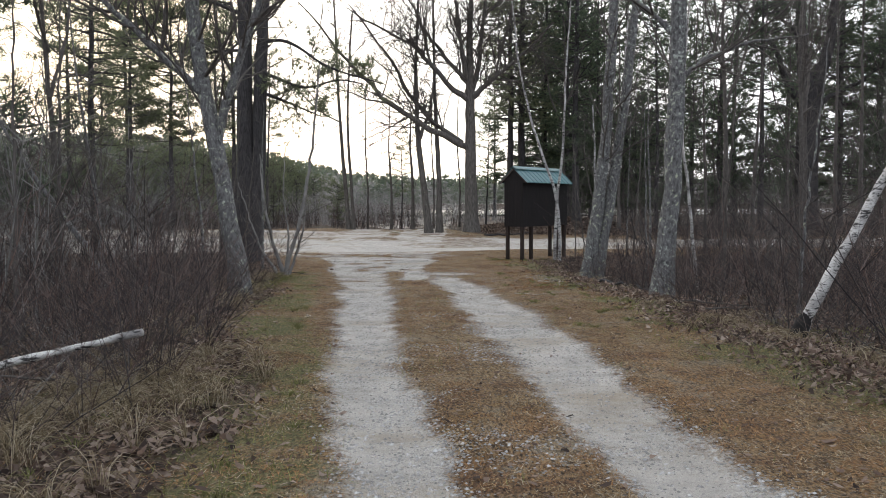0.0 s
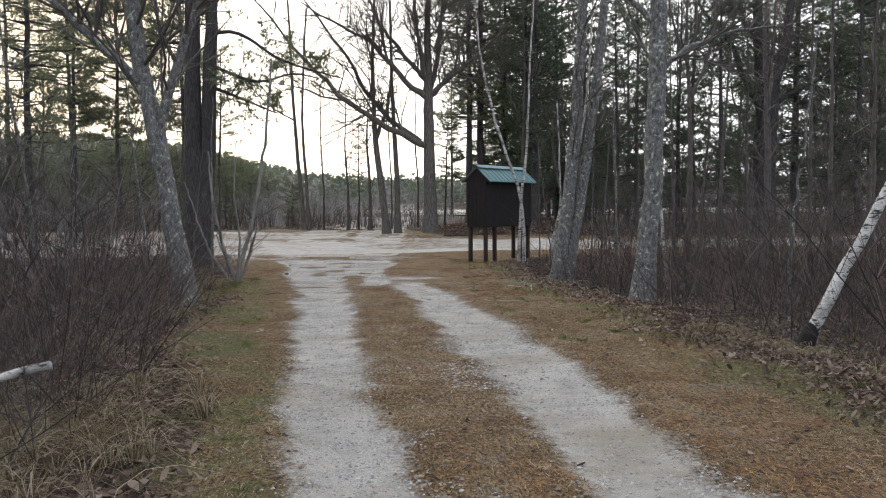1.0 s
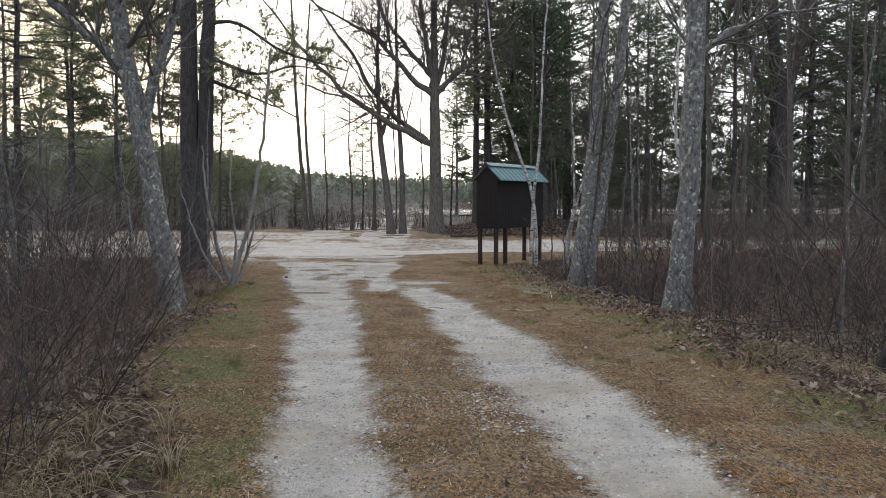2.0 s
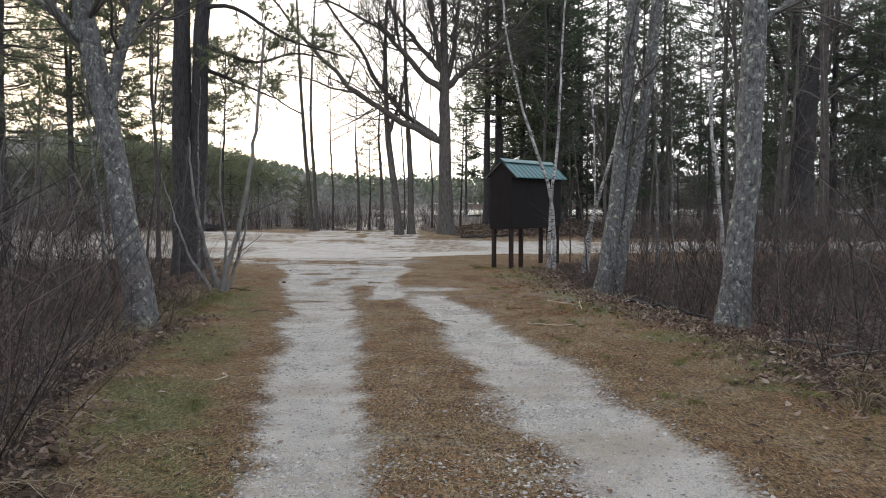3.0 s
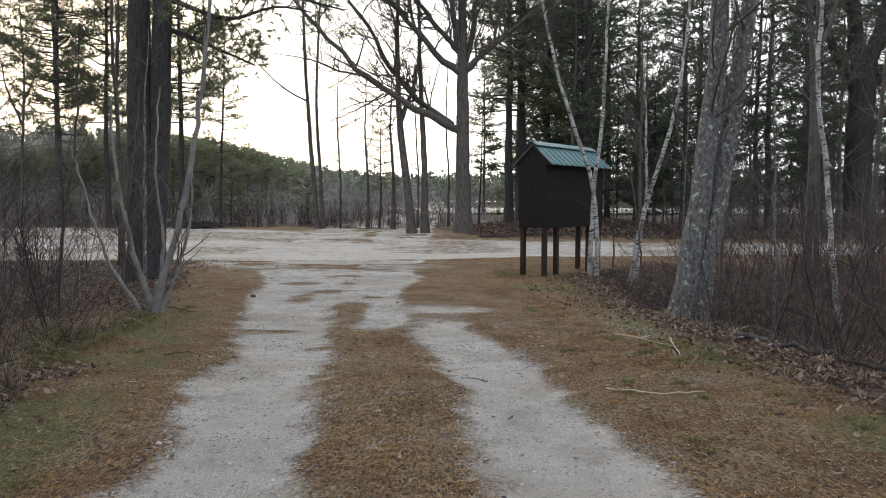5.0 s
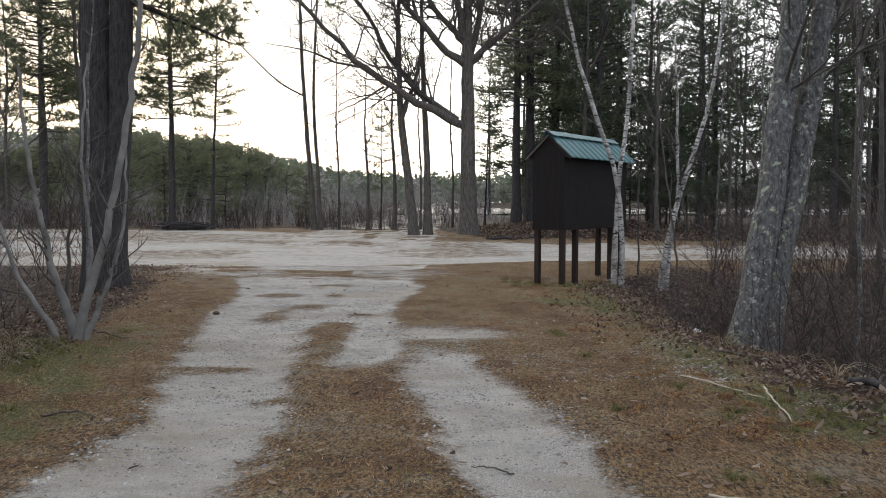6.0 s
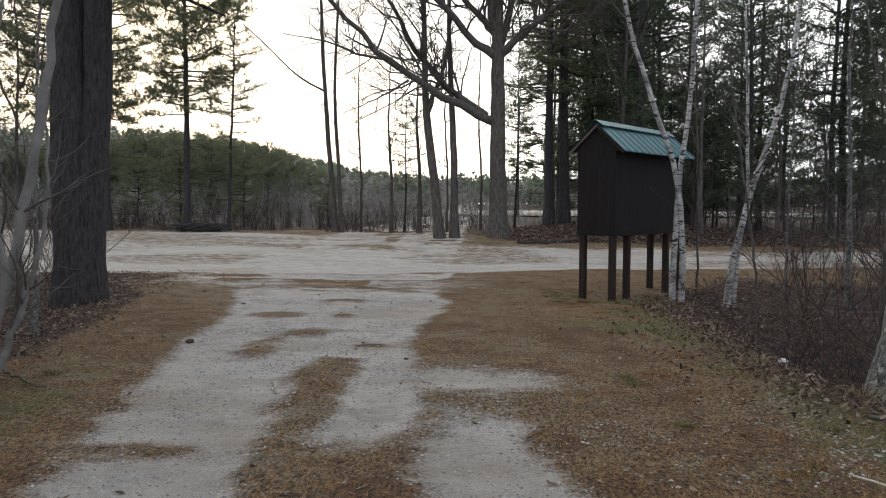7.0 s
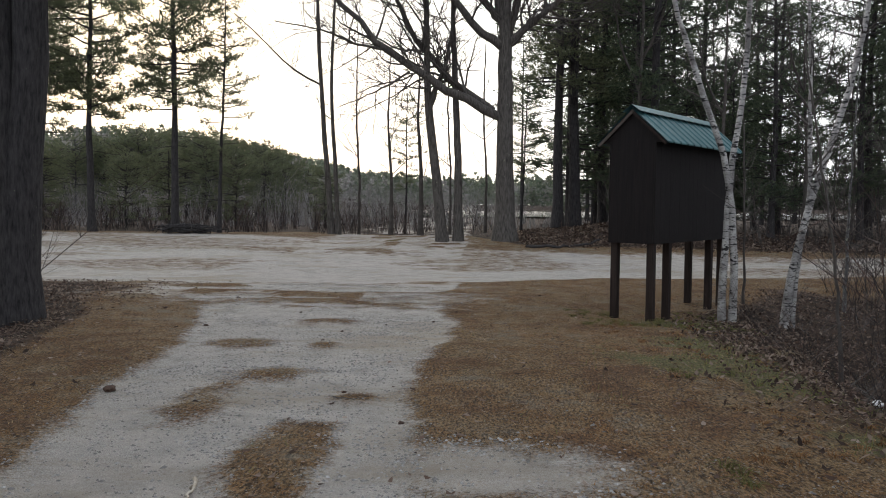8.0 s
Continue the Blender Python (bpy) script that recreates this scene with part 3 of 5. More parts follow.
def pine_meshes(seed, height, crown, reach, r0, whorl=0.62, lean=0.0, dark=False, per=6, spray=0.27, dead=12, full=1.0, width=0.018, flat=1.0):
    """Trunk, boughs and needle crown of a pine: each bough carries a flat fan of branchlets with tufts of needles."""
    rng = np.random.default_rng(seed)
    trunk = stem(rng, [(0, 0, 0), (lean * 0.3, 0.1, height * 0.3), (lean * 0.8, -0.1, height * 0.7), (lean, 0, height)], r0, 0.03, 20, 1.3, 0.03)
    boughs, cs, ds = [], [], []
    z = crown
    while z < height - 0.3:
        u = (z - crown) / (height - crown)
        for _ in range(rng.integers(3, 6)):
            a = rng.uniform(0, 2 * math.pi)
            L = reach * (0.45 + 0.55 * math.sin(math.pi * min(1, 0.18 + 0.9 * (1 - u) ** 0.8))) * rng.uniform(0.5, 1.15) * (1 - 0.5 * u)
            tilt = rng.uniform(-0.12, 0.3) + 0.35 * u
            s = trunk[0][int(np.interp(z, trunk[0][:, 2], np.arange(20)))].copy()
            s[2] = z + rng.uniform(-0.25, 0.25)
            w = np.array([math.cos(a), math.sin(a), tilt])
            t = np.linspace(0, 1, 6)[:, None]
            p = s + w * L * t + np.array([0, 0, 1.0]) * (0.16 * L * (t ** 2 - 0.8 * t)) + np.cumsum(rng.normal(size=(6, 3)), 0) * 0.035 * L * t
            boughs.append((p, np.linspace(0.018 + 0.011 * L, 0.007, 6)))
            nb = int((4 + 4.2 * L) * full)
            v = rng.uniform(0.25, 1.0, nb)
            k = np.minimum((v * 5).astype(int), 4)
            q = p[k] + (p[k + 1] - p[k]) * (v * 5 - k)[:, None]
            turn = rng.choice([-1, 1], nb) * rng.uniform(0.3, 1.2, nb)
            d = np.stack([np.cos(a + turn), np.sin(a + turn), tilt * 0.6 + rng.normal(0.12, 0.22, nb)], -1)
            ln = (0.34 * L * (1.15 - v) + 0.25) * rng.uniform(0.6, 1.3, nb)
            for f in (0.35, 0.7, 1.0):
                cs.append(q + d * (ln * f)[:, None] + rng.normal(size=(nb, 3)) * 0.07)
                ds.append(d)
        z += whorl * rng.uniform(0.6, 1.4)
    cs, ds = np.concatenate(cs), np.concatenate(ds)
    for _ in range(dead):
        a, z = rng.uniform(0, 2 * math.pi), rng.uniform(crown * 0.35, crown)
        w = np.array([math.cos(a), math.sin(a), rng.uniform(-0.25, 0.1)])
        k = int(np.interp(z, trunk[0][:, 2], np.arange(20)))
        s = trunk[0][k] * [1, 1, 0] + [0, 0, z]
        t = np.linspace(0, 1, 4)[:, None]
        boughs.append((s + w * rng.uniform(0.6, 1.8) * t + rng.normal(size=(4, 3)) * 0.05 * t, np.linspace(0.018, 0.005, 4)))
    nv, nq = needles(rng, cs, ds, per, spray, width, flat)
    bv, bq = tubes(boughs, 4)
    return (build_mesh("trunk", *tubes([trunk], 12), material=M_PINE), build_mesh("boughwork", bv, bq, material=M_PINE),
            build_mesh("crown", nv, None, nq, material=M_NEEDLE_DARK if dark else M_NEEDLE, smooth=False))


def pine(name, x, y, meshes, label, group="", turn=0.0, size=1.0, sink=0.05):
    root = thing(name, x, y, label, "pine tree", group, turn, sink)
    root.scale = (size, size, size)
    for nm, me, kind in zip(("trunk", "boughwork", "crown"), meshes, ("", "stuff", "stuff")):
        part(nm, me, root, "", kind)
    return root


# ---- the notice kiosk ----
def box(bm, a, b, m=None):
    vs = [bm.verts.new((x, y, z)) for z in (a[2], b[2]) for y in (a[1], b[1]) for x in (a[0], b[0])]
    for f in ((0, 2, 3, 1), (4, 5, 7, 6), (0, 1, 5, 4), (2, 6, 7, 3), (0, 4, 6, 2), (1, 3, 7, 5)):
        bm.faces.new([vs[i] for i in f])
    if m is not None:
        bmesh.ops.transform(bm, matrix=m, verts=vs)
    return vs


def bm_mesh(name, bm, material, bevel=0.0):
    if bevel:
        bmesh.ops.bevel(bm, geom=bm.edges[:], offset=bevel, segments=1, affect="EDGES")
    bmesh.ops.recalc_face_normals(bm, faces=bm.faces)
    me = bpy.data.meshes.new(name)
    bm.to_mesh(me)
    bm.free()
    me.materials.append(material)
    return me


K_X, K_Y, K_TURN = 2.27, 26.15, 54.0     # the near corner post, and the turn of the long side from +x
K_LONG, K_DEEP, K_LOW, K_EAVE, K_RIDGE = 2.62, 0.53, 1.05, 2.43, 2.87


def kiosk():
    root = thing("notice_kiosk", K_X, K_Y, "dark brown wooden notice kiosk on timber posts with green metal roof", "kiosk", turn=K_TURN)

    def add(name, a, b, mat, bevel=0.008, label="", under=None):
        bm = bmesh.new()
        box(bm, a, b)
        return part(name, bm_mesh(name, bm, mat, bevel), under or root, label)

    L, D, p = K_LONG, K_DEEP, 0.05
    for x, y in ((0, 0), (0.52, 0), (L - 0.52, 0), (L, 0), (0, D), (L, D)):
        add("post", (x - p, y - p, -0.2), (x + p, y + p, K_LOW + 0.3), M_POST)
    # upright board cladding on four wall panels
    front = add("wall_panel", (-0.05, -p + 0.002, K_LOW + 0.045), (L + 0.05, -p + 0.016, K_EAVE - 0.02), M_KIOSK, 0.002)
    back = add("wall_panel", (-0.05, D + p - 0.016, K_LOW + 0.045), (L + 0.05, D + p - 0.002, K_EAVE - 0.02), M_KIOSK, 0.002)
    ends = [add("wall_panel", (x, -p + 0.02, K_LOW + 0.045), (x + 0.012, D + p - 0.02, K_EAVE - 0.02), M_KIOSK, 0.002) for x in (-0.054, L + 0.042)]
    n = 17
    w = (L + 0.16) / n
    for i in range(n):
        x = -0.08 + i * w
        add("board", (x + 0.0006, -p - 0.024 - 0.0006 * (i % 2), K_LOW), (x + w - 0.0006, -p - 0.002, K_EAVE), M_KIOSK, 0.0012, "", front)
        add("board", (x + 0.0006, D + p + 0.002, K_LOW), (x + w - 0.0006, D + p + 0.024, K_EAVE), M_KIOSK, 0.003, "", back)
    m = 5
    w = (D + 2 * p) / m
    for i in range(m):
        y = -p + i * w
        for x0, end in zip((-0.08, L + 0.058), ends):
            top = K_EAVE + 0.02
            add("board", (x0 + 0.0008 * (i % 2), y + 0.0006, K_LOW), (x0 + 0.022, y + w - 0.0006, top), M_KIOSK, 0.0012, "", end)
    add("floor_panel", (-0.05, -p, K_LOW + 0.01), (L + 0.05, D + p, K_LOW + 0.04), M_KIOSK)
    # gable panels and roof
    half = D / 2 + 0.25
    mid = D / 2
    over = 0.13
    drop = K_RIDGE - K_EAVE
    for x0 in (-0.075, L + 0.055):
        bm = bmesh.new()
        h = half - 0.06
        tri = [(mid - h, K_EAVE - 0.02), (mid + h, K_EAVE - 0.02), (mid, K_RIDGE - 0.05)]
        a = [bm.verts.new((x0, y, z)) for y, z in tri]
        b = [bm.verts.new((x0 + 0.022, y, z)) for y, z in tri]
        bm.faces.new(a)
        bm.faces.new(b[::-1])
        for i in range(3):
            bm.faces.new((a[i], a[(i + 1) % 3], b[(i + 1) % 3], b[i]))
        part("gable_panel", bm_mesh("gable_panel", bm, M_KIOSK), root)
    x0, x1 = -over, L + 0.14
    for side in (-1, 1):
        bm = bmesh.new()
        ribs, prof = 12, []
        pitch = (x1 - x0) / ribs
        for i in range(ribs):
            for u, h in ((0.0, 0.0), (0.72, 0.0), (0.78, 0.022), (0.92, 0.022), (0.98, 0.0)):
                prof.append((x0 + (i + u) * pitch, h))
        prof.append((x1, 0.0))
        rows = []
        for v in (0.0, 1.0):
            y, z = mid + side * half * v, K_RIDGE - drop * v - 0.03 * v
            rows.append([bm.verts.new((x, y, z + h + 0.012)) for x, h in prof])
        lower = [[bm.verts.new((x, q.co.y, q.co.z - 0.02)) for (x, h), q in zip(prof, r)] for r in rows]
        for i in range(len(prof) - 1):
            bm.faces.new((rows[0][i], rows[0][i + 1], rows[1][i + 1], rows[1][i]))
            bm.faces.new((lower[0][i], lower[1][i], lower[1][i + 1], lower[0][i + 1]))
            bm.faces.new((rows[1][i], rows[1][i + 1], lower[1][i + 1], lower[1][i]))
        part("roof_sheet", bm_mesh("roof_sheet", bm, M_ROOF), root, "green ribbed metal roof sheet")
        ln = math.hypot(half, drop + 0.03)
        ang = math.degrees(math.atan2(drop + 0.03, half))
        for xx in (x0 + 0.012, x1 - 0.034):
            bm = bmesh.new()
            box(bm, (xx, 0, -0.05), (xx + 0.022, ln - 0.01, -0.012), pose(0, mid, K_RIDGE, -ang))
            if side < 0:
                bmesh.ops.transform(bm, matrix=pose(0, mid, 0) @ Matrix.Diagonal((1, -1, 1, 1)) @ pose(0, -mid, 0), verts=bm.verts)
            part("barge_board", bm_mesh("barge_board", bm, M_EDGE if side > 0 else M_POST), root)
    bm = bmesh.new()
    for s in (-1, 1):
        a = [bm.verts.new((x, mid, K_RIDGE + 0.05)) for x in (x0 - 0.01, x1 + 0.01)]
        b = [bm.verts.new((x, mid + s * 0.13, K_RIDGE - 0.045)) for x in (x1 + 0.01, x0 - 0.01)]
        bm.faces.new(a + b)
    part("ridge_cap", bm_mesh("ridge_cap", bm, M_ROOF), root, "folded green metal ridge cap")
    return root


kiosk()

# ---- trees beside the drive ----
LICHEN_LABEL = "leafless grey tree with pale lichen patches"
bare_tree("maple_tree", -3.1, 13.6, LICHEN_LABEL + ", leaning over brush", "tree",
          [([(0, 0, 0), (-0.12, 0, 1.2), (-0.40, 0, 2.6), (-0.60, 0, 3.5), (-0.72, 0.1, 4.5), (-0.8, 0.2, 6.5), (-0.7, 0.4, 9.5), (-0.8, 0.5, 12)], 0.158, 0.05)],
          [([(-0.36, 0, 2.3), (-0.2, -0.05, 2.95), (0.12, -0.1, 3.75), (0.38, -0.1, 4.5), (0.6, 0.1, 6.0), (1.2, 0.3, 8)], 0.075, 0.025),
           ([(-0.56, 0, 3.2), (-1.35, -0.1, 4.0), (-2.0, -0.1, 4.6), (-2.9, 0.1, 5.6)], 0.07, 0.025)], M_LICHEN, 1, 0.25, 26, 2.0, 0.03, (6, 5))
bare_tree("maple_tree", 3.53, 13.65, LICHEN_LABEL + " and a straight trunk", "tree",
          [([(0, 0, 0), (0.12, 0, 1.15), (0.18, 0, 2.25), (0.2, 0, 3.4), (0.25, 0, 5), (0.3, 0.2, 8), (0.2, 0.3, 12)], 0.162, 0.07)],
          [([(0.2, 0, 3.3), (0.6, 0.1, 3.7), (1.4, 0.3, 4.0), (2.3, 0.2, 4.1)], 0.045, 0.012),
           ([(0.22, 0, 4.0), (-0.4, 0, 4.6), (-1.2, 0.2, 5.0), (-2.0, 0.2, 5.1)], 0.05, 0.012)], M_LICHEN, 2, 0.2, 26, 2.2, 0.025, (6, 5))
bare_tree("maple_tree", 3.18, 19.0, LICHEN_LABEL + " and two trunks", "tree",
          [([(0, 0, 0), (0.16, 0, 1.1), (0.37, 0, 2.8), (0.5, 0, 4.6), (0.58, 0, 7), (0.5, 0, 11)], 0.162, 0.06),
           ([(0.2, 0.08, 0), (0.46, 0.06, 1.5), (0.74, 0.1, 3.2), (0.94, 0.1, 5.0), (1.15, 0.1, 7), (1.4, 0.1, 11)], 0.145, 0.055)],
          [], M_LICHEN, 3, 0.15, 26, 2.1, 0.022, (6, 5))

# birches
BIRCH_LABEL = "white birch with dark bark marks"
lean_birch = bare_tree("birch_tree", 3.95, 9.45, BIRCH_LABEL + ", leaning from blackened base", "birch tree",
          [([(0, 0, 0), (0.12, 0, 0.35), (0.45, 0, 0.95), (0.92, 0, 1.75), (1.5, 0, 2.9), (2.1, 0, 4.2), (2.6, 0, 6)], 0.061, 0.028)], [], M_BIRCH, 4, 0.4, 12, 1.1, 0.02)
part("charred_base", tube_mesh("charred_base", [(smooth_line([(-0.03, 0, -0.1), (0.02, 0, 0.08), (0.07, 0, 0.2), (0.12, 0, 0.30)], 7), np.array([0.108, 0.102, 0.096, 0.09, 0.082, 0.074, 0.056]))], M_CHAR, 12), lean_birch, "blackened rotten bark at the base")
bare_tree("birch_tree", 3.36, 26.4, BIRCH_LABEL + ", two stems beside the kiosk", "birch tree",
          [([(0.08, 0, 0), (0.11, 0, 1.0), (0.02, 0, 1.9), (-0.07, 0, 2.35), (-0.2, 0, 2.65), (-0.47, 0, 3.3), (-0.72, 0, 4.1), (-1.2, 0, 6), (-1.4, 0, 8)], 0.058, 0.02),
           ([(-0.06, 0, 0), (-0.03, 0, 1.2), (0.01, 0.03, 2.0), (0.1, 0, 2.65), (0.2, 0, 3.5), (0.19, 0, 4.1), (0.3, 0, 6.5), (0.4, 0, 8)], 0.056, 0.02)], [], M_BIRCH, 5, 0.4, 12, 1.1, 0.015)
bare_tree("birch_tree", 4.32, 26.9, BIRCH_LABEL + ", leaning over leaf litter", "birch tree",
          [([(0, 0, 0), (0.1, 0, 0.85), (0.3, 0, 1.75), (0.57, 0, 2.6), (0.84, 0, 3.4), (1.0, 0, 4.1), (1.2, 0, 6), (1.3, 0, 8)], 0.062, 0.02),
           ([(0.14, 0.05, 0), (0.2, 0.05, 1.0), (0.33, 0, 1.75), (0.3, 0, 3.0), (0.2, 0, 5.0)], 0.045, 0.02)], [], M_BIRCH, 6, 0.4, 14, 1.2, 0.015)
bare_tree("birch_tree", 6.2, 21.0, BIRCH_LABEL + " among thin brush", "birch tree",
          [([(0, 0, 0), (-0.08, 0, 0.5), (-0.25, 0, 2.4), (-0.45, 0, 3.5), (-0.4, 0, 5.5), (-0.2, 0, 8)], 0.048, 0.02)], [], M_BIRCH, 7, 0.35, 14, 1.3, 0.015)

bare_tree("leaning_tree", -6.3, 16.4, "grey leafless tree leaning over in the brush", "tree",
          [([(0, 0, 0), (-0.5, 0, 0.9), (-1.1, 0, 1.7), (-1.7, 0.1, 2.5), (-2.4, 0.2, 3.6), (-2.9, 0.2, 5)], 0.075, 0.02)], [], M_LICHEN, 44, 0.25, 16, 1.5, 0.02, (5, 4), sides=8)
# the many-stemmed shrub at the corner of the drive
bare_tree("alder_shrub", -3.42, 18.35, "many-stemmed leafless grey shrub beside the verge", "shrub",
          [([(0, 0, 0), (0.14, 0, 0.5), (0.32, 0, 1.0), (0.5, 0, 1.9), (0.61, 0, 2.6), (0.68, 0, 3.2), (0.8, 0, 4.4)], 0.046, 0.02),
           ([(-0.05, 0.1, 0), (-0.3, 0.1, 0.8), (-0.45, 0.1, 1.6), (-0.5, 0, 2.6)], 0.048, 0.012),
           ([(0.08, 0, 0), (0.3, 0.1, 0.6), (0.42, 0.2, 1.2), (0.45, 0.2, 2.1)], 0.03, 0.008),
           ([(-0.1, -0.1, 0), (-0.5, -0.1, 0.6), (-0.8, 0, 1.4), (-1.0, 0.1, 2.0)], 0.03, 0.008),
           ([(0, 0.15, 0), (0.05, 0.3, 0.9), (-0.1, 0.4, 1.7), (-0.05, 0.5, 2.8)], 0.03, 0.008)], [], M_TWIG_PALE, 40, 0.2, 9, 0.8, 0.012, (4,), sides=8)
rngs = np.random.default_rng(12)
for i, (x, y, h, r) in enumerate(((-4.6, 21.3, 4.2, 0.035), (-5.3, 22.2, 3.5, 0.03), (-5.0, 19.2, 3.8, 0.03), (-4.4, 16.0, 4.5, 0.035), (-6.4, 14.5, 5.5, 0.05), (-5.0, 10.5, 4.5, 0.035), (-7.2, 18.0, 6.5, 0.06),
                                  (3.9, 24.0, 4.0, 0.022), (5.0, 23.0, 5.0, 0.035), (4.6, 19.5, 4.5, 0.03), (5.6, 17.2, 5.5, 0.04), (7.4, 24.5, 7.5, 0.06), (6.4, 27.0, 7.0, 0.05), (8.6, 19.0, 7.5, 0.06), (9.2, 26.0, 9.0, 0.08), (5.4, 13.0, 4.0, 0.03), (7.5, 14.6, 6.0, 0.05), (10.8, 22.5, 9.0, 0.08), (6.0, 28.8, 5.0, 0.03), (4.2, 28.3, 4.0, 0.022))):
    a, b = rngs.normal(0, 0.35, 2)
    bare_tree("sapling", x, y, "thin leafless grey sapling in the brush", "sapling", [([(0, 0, 0), (a * 0.2, b * 0.1, h * 0.3), (a * 0.7, b * 0.4, h * 0.65), (a, b, h)], r, 0.008)], [], M_TWIG if i % 3 else M_LICHEN, 300 + i, 0.25, 16, 0.25 * h, 0.014, (4, 3), "saplings in the brush", sides=7)

# ---- the oak over the lot ----
bare_tree("oak_tree", 0.97, 46.0, "large leafless grey oak with long spreading limbs", "oak tree",
          [([(0, 0, 0), (-0.03, 0, 2.5), (-0.06, 0, 5.0), (-0.08, 0, 7.6), (-0.1, 0.2, 11), (0.1, 0.3, 15)], 0.42, 0.09)],
          [([(-0.1, 0, 4.55), (-0.7, -0.1, 4.8), (-1.64, -0.3, 5.16), (-2.74, -0.6, 5.85), (-3.56, -0.8, 6.2), (-4.93, -1.1, 7.3), (-6.7, -1.5, 9.2), (-7.8, -1.8, 10.8), (-9.0, -2.1, 12.0)], 0.19, 0.035),
           ([(-0.5, 0, 4.85), (-2.05, 0.3, 5.9), (-3.15, 0.5, 7.15), (-3.84, 0.7, 8.25), (-4.5, 0.8, 9.75), (-5.5, 0.9, 10.9), (-6.8, 1.0, 12.6)], 0.155, 0.03),
           ([(-0.1, 0, 7.1), (-0.45, -0.1, 7.4), (-1.37, -0.3, 8.1), (-2.2, -0.4, 9.07), (-3.0, -0.6, 9.9), (-4.66, -0.9, 10.8), (-6.6, -1.2, 11.9)], 0.17, 0.03),
           ([(-0.1, 0, 8.0), (-1.1, 0.3, 9.1), (-1.8, 0.5, 10.0), (-2.5, 0.7, 10.9), (-3.5, 0.9, 13)], 0.15, 0.03),
           ([(-0.05, 0, 7.2), (0.35, 0, 7.5), (1.23, -0.2, 8.25), (2.2, -0.3, 9.07), (3.1, -0.4, 9.8), (4.4, -0.5, 11.2)], 0.16, 0.03),
           ([(-3.2, 0.5, 7.2), (-3.05, 0.4, 8.2), (-3.0, 0.3, 9.1), (-3.4, 0.3, 10.2), (-3.2, 0.2, 12.4)], 0.07, 0.02),
           ([(-3.56, -0.8, 6.15), (-4.4, -0.9, 5.6), (-5.2, -1.0, 5.2), (-6.2, -1.0, 4.8)], 0.045, 0.012),
           ([(-4.4, -1.0, 6.9), (-5.4, -1.3, 7.0), (-6.6, -1.6, 7.5), (-8.2, -2.0, 7.7)], 0.06, 0.015),
           ([(-2.2, -0.4, 9.0), (-2.5, -0.5, 10.5), (-3.3, -0.6, 12.6)], 0.08, 0.025),
           ([(0, 0.1, 7.5), (0.45, 0.2, 9.4), (0.7, 0.3, 12), (1.3, 0.3, 15)], 0.17, 0.04),
           ([(-0.1, 0, 7.8), (-0.6, -0.2, 9.8), (-0.85, -0.3, 12.5), (-1.4, -0.4, 15)], 0.16, 0.04),
           ([(1.3, -0.2, 8.3), (1.5, -0.3, 9.6), (2.1, -0.3, 11.5), (2.3, -0.3, 13)], 0.07, 0.02)], M_OAK, 8, 0.5, 24, 3.4, 0.058, (6, 4, 2), sides=16, lift=0.07, thick=0.12, twig=M_TWIG)

# ---- slender leafless trees along the far side of the lot ----
FAR = "slender leafless grey tree beside the gravel lot"
bare_tree("lot_tree", -6.45, 51, FAR + " with two stems", "tree",
          [([(0, 0, 0), (-0.3, 0, 4), (-0.55, 0, 7.6), (-0.65, 0, 11), (-0.8, 0, 14)], 0.145, 0.05), ([(0.3, 0, 0), (0.12, 0, 3.3), (-0.05, 0, 6.4), (0.1, 0, 10), (0.3, 0, 13)], 0.115, 0.04)],
          [([(-0.5, 0, 6.5), (-1.8, 0, 7.2), (-3.2, 0, 8.6), (-4.3, 0, 9.6)], 0.05, 0.02)], M_OAK, 9, 0.4, 14, 2.2, 0.03, (5, 4), "trees at the lot edge", thick=0.12)
bare_tree("lot_tree", -1.38, 46.2, FAR + " and a leaning trunk", "tree",
          [([(0, 0, 0), (-0.28, 0, 2.6), (-0.6, 0, 5.1), (-0.7, 0, 9), (-0.5, 0, 13)], 0.22, 0.06)], [([(-0.6, 0, 4.9), (0.1, 0, 6.6), (0.4, 0, 9)], 0.12, 0.04)], M_OAK, 10, 0.45, 16, 2.4, 0.035, (5, 4), "trees at the lot edge", thick=0.12)
bare_tree("lot_tree", -0.8, 46.3, FAR, "tree",
          [([(0, 0, 0), (0, 0, 2.6), (-0.17, 0, 5.8), (-0.28, 0, 9), (-0.3, 0, 13)], 0.18, 0.05)], [], M_OAK, 11, 0.45, 18, 2.2, 0.03, (5, 4), "trees at the lot edge", thick=0.12)
for i, (x, y, h, r) in enumerate(((-3.85, 51, 8, 0.1), (-2.56, 51.2, 8.5, 0.13), (-5.4, 52, 9, 0.07), (-1.3, 52, 9, 0.06), (0.3, 53, 9, 0.07))):
    bare_tree("lot_tree", x, y, FAR, "tree", [([(0, 0, 0), (0.02, 0, h * 0.3), (-0.15, 0, h * 0.6), (-0.05, 0, h)], r, 0.02)], [], M_TWIG, 20 + i, 0.3, 16, 1.8, 0.025, (5, 4), "trees at the lot edge", thick=0.12)

